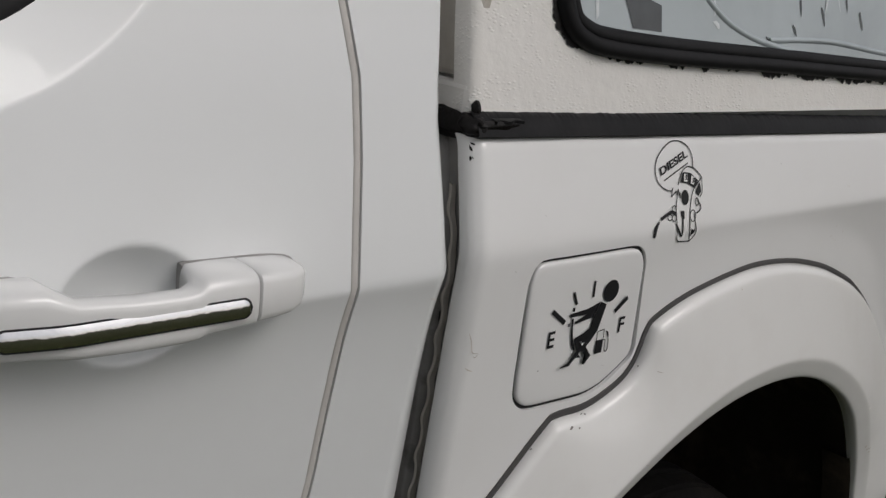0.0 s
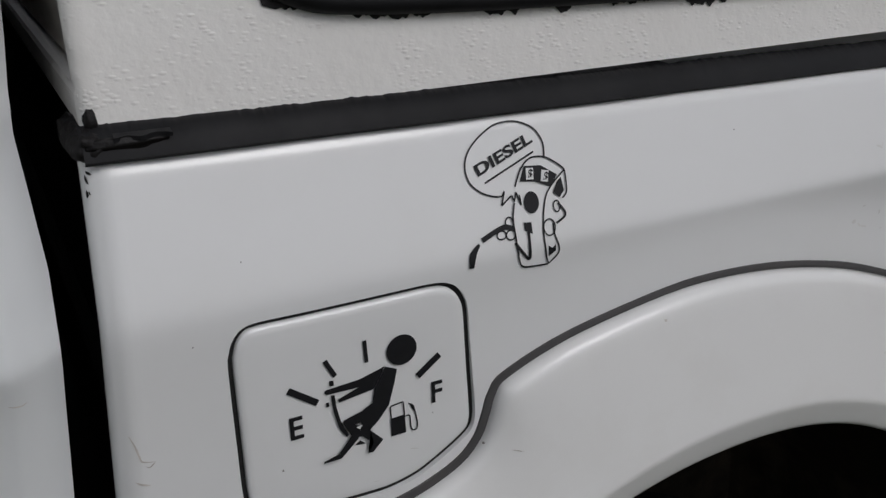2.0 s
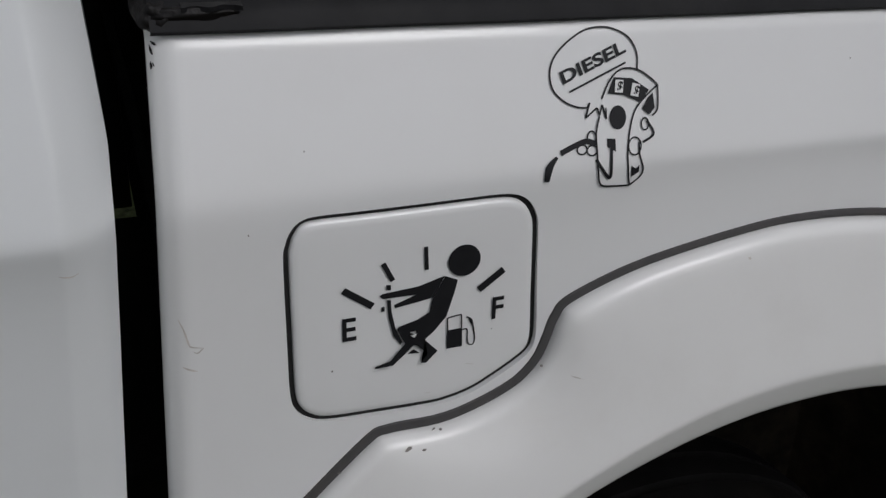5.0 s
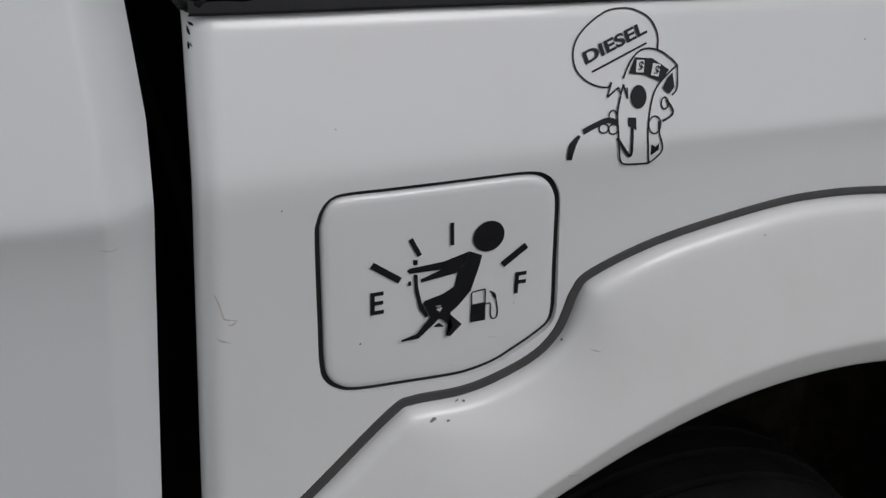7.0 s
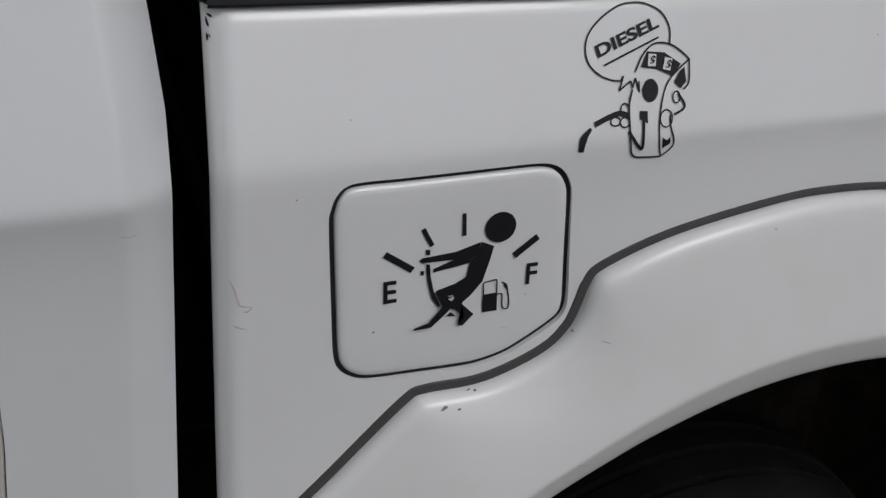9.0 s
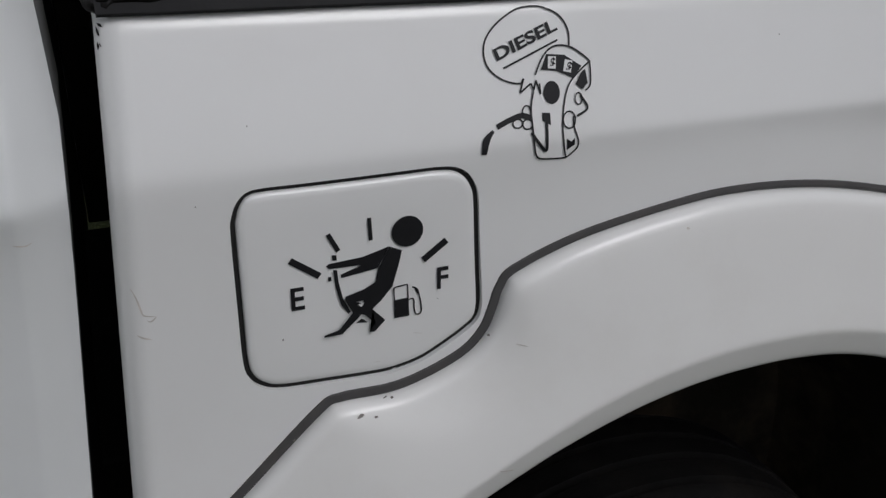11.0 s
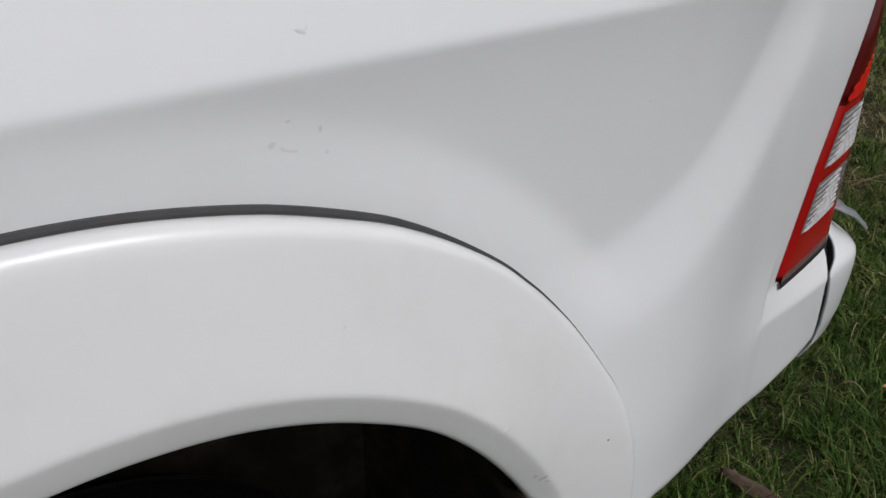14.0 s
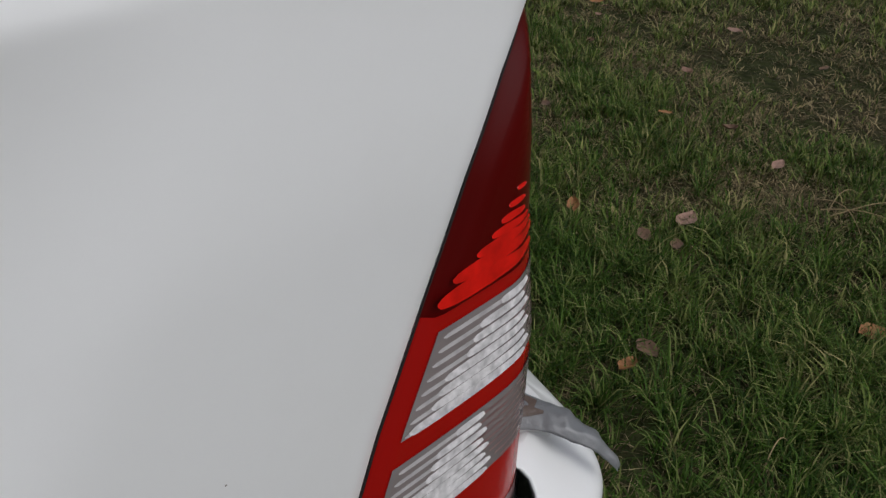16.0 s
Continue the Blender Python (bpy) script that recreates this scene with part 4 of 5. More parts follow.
solid("bracket_foot", truck, RUBBER, (1.375, 0.112, 0.490), (1.46, 0.24, 0.54), 0.012, "black plastic bracket foot")


# ---- rear bumper ----
def make_bumper():
    path = spline([(1.374, 0.0625), (1.411, 0.0700), (1.46, 0.080), (1.505, 0.0925), (1.533, 0.112), (1.548, 0.143), (1.554, 0.19), (1.557, 0.30), (1.557, 1.40)], 160)
    path = np.vstack([spline(path[:18], 80), path[18:]])
    # depth behind the widest line, height, start along the path: the start leaves the seam and the round notch open
    prof = [(-0.062, 0.7045, 0.006), (-0.054, 0.7030, 0.024), (-0.044, 0.6960, 0.041), (-0.035, 0.6870, 0.0490), (-0.026, 0.6785, 0.0500), (-0.018, 0.6710, 0.0450), (-0.010, 0.6640, 0.0330), (-0.005, 0.6590, 0.0190),
            (-0.002, 0.6550, 0.010), (0.0, 0.6510, 0.006), (0.0012, 0.6460, 0.008), (0.0020, 0.630, 0.012), (0.0015, 0.605, 0.018), (-0.001, 0.560, 0.025), (-0.006, 0.525, 0.020), (-0.018, 0.500, 0.012), (-0.040, 0.484, 0.008), (-0.07, 0.480, 0.010)]
    inner = spline([(1.388, 0.118), (1.425, 0.130), (1.455, 0.138), (1.474, 0.149), (1.484, 0.163), (1.489, 0.182), (1.490, 0.22), (1.491, 0.31), (1.491, 1.40)], 160)
    inner = np.vstack([spline(inner[:18], 80), inner[18:]])
    arc = np.r_[0, np.cumsum(np.linalg.norm(np.diff(path, axis=0), axis=1))]
    rows = []
    for d, z, begin in prof:
        line = path + (inner - path) * (-d / 0.062)
        a = 0.038 + begin + (arc[-1] - 0.038 - begin) * (arc / arc[-1])
        rows.append(np.stack([np.interp(a, arc, line[:, 0]), np.interp(a, arc, line[:, 1]), np.full(len(a), z)], 1))
    verts, faces = loft(rows)
    ob = mesh_object("rear_bumper", verts, faces, PAINT, 28)
    m = ob.modifiers.new("thickness", "SOLIDIFY")
    m.thickness, m.offset = 0.004, -1
    return put(outward(ob, (0, -1, 0)), truck, "white plastic rear bumper with a taped corner")


bumper = make_bumper()
solid("top_step", bumper, PAINT, (1.462, 0.146, 0.672), (1.507, 1.40, 0.711), 0.008, "white flat top of the bumper")


def make_tape():
    outer = spline([(1.462, 0.190, 0.717), (1.488, 0.172, 0.717), (1.509, 0.147, 0.715), (1.525, 0.131, 0.702), (1.536, 0.119, 0.688), (1.541, 0.105, 0.670)], 44)
    inner = spline([(1.452, 0.150, 0.711), (1.475, 0.140, 0.711), (1.492, 0.128, 0.706), (1.506, 0.117, 0.698), (1.519, 0.108, 0.690), (1.533, 0.098, 0.676)], 44)
    rows = []
    for i in range(44):
        row = []
        for v in np.linspace(0, 1, 16):
            p = inner[i] + (outer[i] - inner[i]) * (v * (1 - 0.5 * (i / 43) ** 2) + 0.5 * (i / 43) ** 2 * 0.4)
            wrinkle = 0.0035 * noise.noise(Vector(p) * 55) + 0.002 * noise.noise(Vector(p) * 140) + 0.005 * math.sin(math.pi * v)
            row.append((p[0] + 0.004 * noise.noise((i * 0.3, v * 2, 2)) * v, p[1], p[2] + wrinkle))
        rows.append(row)
    verts, faces = loft(rows)
    ob = mesh_object("tape", verts, faces, TAPE, 25)
    m = ob.modifiers.new("thickness", "SOLIDIFY")
    m.thickness = 0.0012
    put(ob, bumper, "crumpled silver-grey tape")
    # torn brown backing of the tape, beside the lamp
    pts = [(1.458, 0.186), (1.476, 0.178), (1.487, 0.166), (1.493, 0.156), (1.486, 0.150), (1.491, 0.144), (1.478, 0.146), (1.462, 0.154)]
    top = [(x, y, 0.7215 + 0.003 * noise.noise((x * 60, y * 60, 3))) for x, y in pts]
    n = len(top)
    verts = top + [(x, y, z - 0.003) for x, y, z in top]
    faces = [tuple(range(n)), tuple(range(2 * n - 1, n - 1, -1))] + [(i, i + n, (i + 1) % n + n, (i + 1) % n) for i in range(n)]
    put(outward(mesh_object("torn_backing", verts, faces, BACKING), (0, 0, 1)), bumper, "torn brown backing paper")


make_tape()

# rest of the body that closes the truck
solid("tailgate", truck, PAINT, (1.435, 0.24, 0.70), (1.468, 1.50, 1.205), 0.01, "white tailgate")
solid("bed_floor", truck, DARK_GAP, (-0.10, 0.14, 0.91), (1.44, 1.62, 0.94), 0.006)
solid("bed_far_side", truck, PAINT, (-0.11, 1.64, 0.49), (1.42, 1.68, 1.21), 0.015)
solid("chassis", truck, DARK_GAP, (-1.10, 0.45, 0.42), (1.40, 1.25, 0.58), 0.01)
solid("cab_far_side", truck, PAINT, (-1.15, 1.64, 0.50), (-0.15, 1.68, 1.55), 0.02)
solid("cab_roof", truck, PAINT, (-1.13, 0.22, 1.70), (-0.19, 1.50, 1.74), 0.015)
solid("cab_interior", truck, DARK_GAP, (-1.16, 0.10, 0.45), (-1.12, 1.66, 1.72), 0.01)
# added plate, not a truck part: closes the gap's far end
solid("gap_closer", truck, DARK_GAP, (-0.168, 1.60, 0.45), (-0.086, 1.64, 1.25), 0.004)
solid("sill", truck, PAINT, (-1.15, 0.03, 0.44), (-0.16, 0.20, 0.50), 0.015, "white door sill")


# ---- stickers ----
LIFTS = [0.0]


def flat_piece(polys, name, parent, lift=0.0007, label=""):
    """Flat vinyl pieces on the truck's side; each piece is an outline in x and z."""
    LIFTS[0] = (LIFTS[0] + 0.00009) % 0.0006
    lift += LIFTS[0]
    verts, faces = [], []
    for poly in polys:
        b = len(verts)
        verts += [(a, 0, c) for a, c in poly]
        faces.append(tuple(range(b, b + len(poly))))
    bm = bmesh.new()
    vs = [bm.verts.new(v) for v in verts]
    for f in faces:
        bm.faces.new([vs[i] for i in f])
    bmesh.ops.triangulate(bm, faces=bm.faces[:])
    x, z = np.array([v.co.x for v in bm.verts]), np.array([v.co.z for v in bm.verts])
    y = (np.zeros(len(x)) if parent == flap else body_y(x, z)) - lift
    for v, d in zip(bm.verts, y):
        v.co.y = d
    me = bpy.data.meshes.new(name)
    bm.to_mesh(me)
    bm.free()
    me.materials.append(STICKER)
    ob = outward(new(name, me), (0, -1, 0))
    return put(ob, parent, label)


def stroke(points, width, n=24, taper=None):
    """Short quads along a curve, as pieces for flat_piece."""
    c = spline(points, n) if len(points) > 2 else np.linspace(points[0], points[1], n)
    t = np.gradient(c, axis=0)
    t /= np.linalg.norm(t, axis=1)[:, None]
    nn = np.stack([-t[:, 1], t[:, 0]], 1)
    w = np.full(len(c), width) if taper is None else np.interp(np.linspace(0, 1, len(c)), np.linspace(0, 1, len(taper)), taper) * width
    a, b = c + nn * w[:, None] / 2, c - nn * w[:, None] / 2
    return [[tuple(a[i]), tuple(a[i + 1]), tuple(b[i + 1]), tuple(b[i])] for i in range(len(c) - 1)]


def bar(p, q, w):
    return stroke([p, q], w, 2)


def disc(c, r, n=40, k=1.0):
    return [[(c[0] + r * math.cos(2 * math.pi * i / n), c[1] + k * r * math.sin(2 * math.pi * i / n)) for i in range(n)]]


def lettering(text, name, parent, at_, size, turn, lean, lift=0.0010, squeeze=1.0, weight=0.018, box=None):
    """Words in the built-in font, laid on the truck's side."""
    cu = bpy.data.curves.new(name, "FONT")
    cu.body, cu.size, cu.offset = text, size, size * weight
    tmp = bpy.data.objects.new("letters", cu)
    scene.collection.objects.link(tmp)
    me = bpy.data.meshes.new_from_object(tmp.evaluated_get(bpy.context.evaluated_depsgraph_get()))
    bpy.data.objects.remove(tmp)
    c, s = math.cos(radians(turn)), math.sin(radians(turn))
    xs, zs_ = [], []
    if box:
        left, right, top = min(v.co.x for v in me.vertices), max(v.co.x for v in me.vertices), max(v.co.y for v in me.vertices)
        for v in me.vertices:
            v.co.x, v.co.y = (v.co.x - left) * box[0] / (right - left), v.co.y * box[1] / top
    for v in me.vertices:
        a, b = v.co.x * squeeze + lean * v.co.y, v.co.y
        xs.append(at_[0] + a * c - b * s), zs_.append(at_[1] + a * s + b * c)
    y = (np.zeros(len(xs)) if parent == flap else body_y(np.array(xs), np.array(zs_))) - lift
    for v, a, b, d in zip(me.vertices, xs, zs_, y):
        v.co = (a, d, b)
    me.materials.clear()
    me.materials.append(STICKER)
    ob = outward(new(name, me), (0, -1, 0))
    return put(ob, parent, label="black letters reading " + text)


# gauge on the flap
lettering("E", "gauge_letter", flap, (-0.0015, 1.0003), 0.0258, 0, 0.0, squeeze=0.90)
lettering("F", "gauge_letter", flap, (0.1124, 0.9985), 0.0258, 0, 0.0, squeeze=0.90)
for p, q, w in (((0.0009, 1.0405), (0.0221, 1.0248), 0.0052), ((0.0296, 1.0570), (0.0368, 1.0426), 0.0036), ((0.0608, 1.0655), (0.0616, 1.0474), 0.0030), ((0.1023, 1.0249), (0.1212, 1.0386), 0.0056)):
    flat_piece(bar(p, q, w), "gauge_mark", flap)
# the slanting dark emblem of the gauge, as plain shapes, and its pointer
flat_piece(disc((0.0900, 1.0506), 0.0124), "emblem_disc", flap)
for i, poly in enumerate(([(0.0270, 1.0319), (0.0292, 1.0335), (0.0553, 1.0352), (0.0699, 1.0391), (0.0755, 1.0406), (0.0700, 1.0300), (0.0542, 1.0288), (0.0292, 1.0294)],
             [(0.0377, 1.0233), (0.0542, 1.0288), (0.0700, 1.0300), (0.0664, 1.0241), (0.0382, 1.0205)],
             [(0.0755, 1.0406), (0.0854, 1.0360), (0.0831, 1.0260), (0.0775, 1.0073), (0.0682, 0.9965), (0.0608, 0.9903), (0.0539, 0.9960), (0.0560, 1.0090), (0.0641, 1.0130), (0.0664, 1.0241), (0.0700, 1.0300)],
             [(0.0397, 1.0028), (0.0408, 1.0052), (0.0560, 1.0090), (0.0580, 1.0000), (0.0470, 0.9990)],
             [(0.0397, 1.0028), (0.0480, 1.0000), (0.0620, 0.9925), (0.0608, 0.9903), (0.0560, 0.9868), (0.0465, 0.9900), (0.0453, 0.9913)],
             [(0.0520, 0.9905), (0.0610, 0.9910), (0.0708, 0.9802), (0.0621, 0.9715), (0.0581, 0.9721), (0.0630, 0.9789)],
             [(0.0453, 0.9913), (0.0560, 0.9930), (0.0482, 0.9850), (0.0364, 0.9745), (0.0223, 0.9742), (0.0227, 0.9759), (0.0345, 0.9787)])):
    flat_piece([poly], "emblem_block", flap, 0.0005 + 0.0004 * i)
flat_piece([[(0.0322, 1.0283), (0.0352, 1.0277), (0.0358, 1.0180), (0.0386, 1.0045), (0.0442, 0.9915), (0.0424, 0.9900), (0.0371, 0.9983), (0.0335, 1.0136)]], "gauge_pointer", flap)
flat_piece([[(0.0485, 0.9806), (0.0528, 0.9837), (0.0576, 0.9794)]], "gauge_tick", flap)
flat_piece([[(0.0319, 1.0401), (0.0352, 1.0395), (0.0353, 1.0353), (0.0320, 1.0358)]], "gauge_tick", flap)
flat_piece([[(0.0282, 1.0229), (0.0306, 1.0230), (0.0307, 1.0194), (0.0283, 1.0193)]], "gauge_tick", flap)
ob = flat_piece([[(0.0490, 0.9981), (0.0542, 0.9990), (0.0520, 0.9956)]], "emblem_gap", flap, 0.0042)
ob.data.materials[0] = PAINT
# small pump sign
flat_piece([[(0.0785, 0.9792), (0.0908, 0.9792), (0.0903, 0.9952), (0.0785, 0.9948)]], "pump_sign", flap)
flat_piece(stroke([(0.0790, 0.9945), (0.0785, 1.0045), (0.0795, 1.0055), (0.0885, 1.0065), (0.0895, 1.0052), (0.0899, 0.9950)], 0.0011, 24), "pump_sign_top", flap)
flat_piece(stroke([(0.0905, 0.9930), (0.0945, 0.9928), (0.0950, 0.9840), (0.0965, 0.9795), (0.1000, 0.9795), (0.1008, 0.9850), (0.0990, 0.9960), (0.0975, 1.0010), (0.0935, 1.0035)], 0.0011, 30), "pump_sign_hose", flap)
flat_piece([[(0.0945, 1.0040), (0.0985, 1.0000), (0.0990, 0.9950), (0.0965, 0.9985)]], "pump_sign_nozzle", flap)

# pump sticker above it, as plain shapes: bubble, word, pump, hose
side_sticker = flat_piece(stroke([(0.2262, 1.1743), (0.2263, 1.1853), (0.2201, 1.1958), (0.2092, 1.2018), (0.1982, 1.2037), (0.1840, 1.2021), (0.1695, 1.1945), (0.1596, 1.1848), (0.1564, 1.1745), (0.1589, 1.1639), (0.1676, 1.1558), (0.1775, 1.1517), (0.1845, 1.1508)], 0.0013, 110),
                          "speech_bubble_sticker", truck, label="black outlined bubble sticker")
for p, q in (((0.1845, 1.1508), (0.1868, 1.1542)), ((0.1868, 1.1542), (0.1830, 1.1442)), ((0.1830, 1.1442), (0.1924, 1.1503)), ((0.1924, 1.1503), (0.1945, 1.1450)), ((0.1945, 1.1450), (0.1968, 1.1520)), ((0.1968, 1.1520), (0.1999, 1.1419)), ((0.1999, 1.1419), (0.1996, 1.1497))):
    flat_piece(stroke([p, q], 0.0013, 5), "bubble_tip", side_sticker)
lettering("DIESEL", "sticker_word", side_sticker, (0.1665, 1.1680), 0.0122, 20, 0.0, weight=0.030, box=(0.0545, 0.0086))
flat_piece(stroke([(0.1712, 1.1624), (0.2169, 1.1793)], 0.0014, 10), "underline", side_sticker)
flat_piece(stroke([(0.1965, 1.1560), (0.2031, 1.1676), (0.2107, 1.1741), (0.2189, 1.1754), (0.2286, 1.1730), (0.2381, 1.1668), (0.2429, 1.1624)], 0.0013, 50), "pump_outline", side_sticker)
flat_piece(stroke([(0.2429, 1.1624), (0.2424, 1.1466), (0.2376, 1.1415)], 0.0012, 20), "pump_outline", side_sticker)
flat_piece(stroke([(0.1940, 1.1445), (0.1910, 1.1329), (0.1913, 1.1192), (0.1921, 1.1064), (0.1954, 1.0956), (0.2067, 1.0933), (0.2195, 1.0926)], 0.0014, 60), "pump_outline", side_sticker)
flat_piece(stroke([(0.2426, 1.1620), (0.2325, 1.1550), (0.2237, 1.1462), (0.2189, 1.1329), (0.2166, 1.1165), (0.2176, 1.1019), (0.2200, 1.0925)], 0.0013, 60), "pump_outline", side_sticker)
flat_piece(stroke([(0.2200, 1.0925), (0.2296, 1.1013), (0.2265, 1.1154), (0.2262, 1.1239)], 0.0013, 40), "pump_outline", side_sticker)
flat_piece([[(0.2014, 1.1592), (0.2069, 1.1700), (0.2217, 1.1684), (0.2146, 1.1572)], [(0.2217, 1.1684), (0.2357, 1.1595), (0.2281, 1.1513), (0.2146, 1.1572)]], "display_band", side_sticker)


def quad(c, w, h, turn):
    a = radians(turn)
    return [(c[0] + u * w * math.cos(a) - v * h * math.sin(a), c[1] + u * w * math.sin(a) + v * h * math.cos(a)) for u, v in ((-.5, -.5), (.5, -.5), (.5, .5), (-.5, .5))]


for c, turn in (((0.2106, 1.1639), -6), ((0.2237, 1.1605), -14)):
    ob = flat_piece([quad(c, 0.0066, 0.0086, turn)], "display_field", side_sticker, 0.0015)
    ob.data.materials[0] = PAINT
    lettering("$", "display_sign", side_sticker, (c[0] - 0.0024, c[1] - 0.0030), 0.0098, turn, 0.1, 0.0024, 0.85)
flat_piece([[(0.2296, 1.1470), (0.2345, 1.1545), (0.2385, 1.1575), (0.2400, 1.1470), (0.2351, 1.1424)]], "side_field", side_sticker)
flat_piece([[(0.2198, 1.1076), (0.2235, 1.1050), (0.2265, 1.1076), (0.2267, 1.1023), (0.2203, 1.0986)]], "side_field", side_sticker)
flat_piece([[(0.2000, 1.1286), (0.2067, 1.1279), (0.2068, 1.1189), (0.2000, 1.1227)]], "nozzle_slot", side_sticker)
flat_piece(disc((0.2092, 1.1424), 0.0068, 28, 1.22), "dark_oval", side_sticker)
flat_piece(stroke([(0.2032, 1.1214), (0.2029, 1.1095), (0.2021, 1.1001), (0.1944, 1.1090), (0.1905, 1.1151)], 0.0024, 40), "hose", side_sticker)
flat_piece(stroke([(0.1905, 1.1255), (0.1835, 1.1282), (0.1743, 1.1262), (0.1623, 1.1218)], 0.0040, 24), "hose", side_sticker)
flat_piece(stroke([(0.1592, 1.1195), (0.1530, 1.1125), (0.1510, 1.1027)], 0.0046, 14, [0.5, 1.3, 0.9]), "hose_nozzle", side_sticker)
for c, r, k in (((0.1872, 1.1305), 0.0034, 1.3), ((0.1795, 1.1226), 0.0040, 0.8), ((0.1875, 1.1215), 0.0040, 0.9), ((0.2315, 1.1362), 0.0030, 1.4), ((0.2225, 1.1215), 0.0052, 1.2)):
    ring_ = [(c[0] + r * math.cos(2 * math.pi * i / 16), c[1] + k * r * math.sin(2 * math.pi * i / 16)) for i in range(17)]
    flat_piece(stroke(ring_, 0.0011, 34), "small_ring", side_sticker)
flat_piece(stroke([(0.2330, 1.1385), (0.2386, 1.1289), (0.2292, 1.1236)], 0.0018, 14), "side_bracket", side_sticker)


# ---- chips, scuffs and dents in the paint ----
def blemish(name, x, z, w, h, seed, material, turn=0):
    pts, a0 = [], radians(turn)
    for i in range(12):
        a = 2 * math.pi * i / 12
        k = 1 + 0.5 * noise.noise((math.cos(a) * 1.7, math.sin(a) * 1.7, seed))
        u, v = w * k * math.cos(a) / 2, h * k * math.sin(a) / 2
        pts.append((x + u * math.cos(a0) - v * math.sin(a0), z + u * math.sin(a0) + v * math.cos(a0)))
    bm = bmesh.new()
    on_flap = inside(FLAP, np.array([[x, z]]))[0]
    y = np.zeros(12) if on_flap else body_y(np.array([p[0] for p in pts]), np.array([p[1] for p in pts])) + plan(np.array([p[0] for p in pts]))[1]
    bm.faces.new([bm.verts.new((p[0], d - 0.0007, p[1])) for p, d in zip(pts, y)])
    me = bpy.data.meshes.new(name)
    bm.to_mesh(me)
    bm.free()
    me.materials.append(material)
    return put(outward(new(name, me), (0, -1, 0)), truck)


for i, (x, z, w, h, turn) in enumerate(((0.5975, 1.132, 0.010, 0.0020, -25), (0.601, 1.1335, 0.004, 0.0016, 50), (0.570, 1.063, 0.007, 0.0035, 10), (0.577, 1.059, 0.004, 0.002, -30), (0.583, 1.056, 0.012, 0.0020, -15), (0.5826, 1.0765, 0.004, 0.002, 0), (0.610, 1.049, 0.004, 0.002, 0), (0.606, 1.066, 0.003, 0.004, 0))):
    blemish("scuff", x, z, w, h, i * 3.1, FAINT, turn)
for i, (x, z, w) in enumerate(((-0.008, 0.977, 0.0016), (0.1144, 0.9894, 0.0010), (-0.02, 1.14, 0.0010), (-0.06, 1.09, 0.0011), (0.42, 1.17, 0.0012), (0.93, 1.02, 0.0010), (1.05, 0.80, 0.0013), (1.22, 0.88, 0.0012))):
    blemish("paint_chip", x, z, w, w, i * 1.7, CHIP)

for i, (x, z, w, h, turn) in enumerate(((-0.1052, 1.2040, 0.0016, 0.0050, 10), (-0.1035, 1.2080, 0.0034, 0.0018, -20), (-0.1062, 1.1950, 0.0012, 0.0044, -5), (-0.1048, 1.1960, 0.0008, 0.0022, 20))):
    blemish("rust_chip", x, z, w, h, i * 4.3, SEALANT, turn)


# thin scratches: lines in x and z on the bed side and the cab
def scratch(points, width, depth, material):
    c = spline(points, 18)
    t = np.gradient(c, axis=0)
    t /= np.linalg.norm(t, axis=1)[:, None]
    w = width * np.sin(np.pi * np.linspace(0.06, 0.94, 18)) * np.array([0.7 + 0.6 * abs(noise.noise((v * 2.3, 1, points[0][1] * 40))) for v in range(18)])
    rows = []
    for side_ in (-0.5, 0.5):
        p = c + np.stack([-t[:, 1], t[:, 0]], 1) * (w * side_)[:, None]
        rows.append(np.stack([p[:, 0], depth(p[:, 0], p[:, 1]) - 0.0007, p[:, 1]], 1))
    verts, faces = loft(rows)
    put(outward(mesh_object("scratch", verts, faces, material), (0, -1, 0)), truck)


scratch([(-0.1087, 1.0348), (-0.1060, 1.0275), (-0.1040, 1.0180), (-0.1025, 1.0140), (-0.0948, 1.0118)], 0.0016, body_y, SCUFF)
scratch([(-0.1010, 1.0100), (-0.0985, 1.0085), (-0.0940, 1.0120)], 0.0012, body_y, SCUFF)
scratch([(-0.1090, 0.9990), (-0.1050, 0.9965), (-0.0995, 0.9942)], 0.0018, body_y, SCUFF)
scratch([(-0.1746, 1.0841), (-0.1676, 1.0818), (-0.1632, 1.0827)], 0.0012, cab_y, SCUFF)

for i, (x, z, w, h, turn) in enumerate(((0.098, 0.962, 0.008, 0.0009, -14), (0.064, 0.943, 0.006, 0.0008, -8), (0.078, 0.934, 0.004, 0.0008, 10))):
    blemish("scuff", x, z, w, h, 20 + i * 2.7, FAINT, turn)

# marks on the flare, laid on its surface
FLARE_V = np.array([v.co[:] for v in flare.data.vertices])
FLARE_V = FLARE_V[FLARE_V[:, 1] < 0.0]


def flare_depth(x, z):
    d = np.hypot(FLARE_V[:, 0] - x, FLARE_V[:, 2] - z)
    near = np.argsort(d)[:4]
    w = 1 / (d[near] + 1e-4)
    return float((FLARE_V[near, 1] * w).sum() / w.sum())


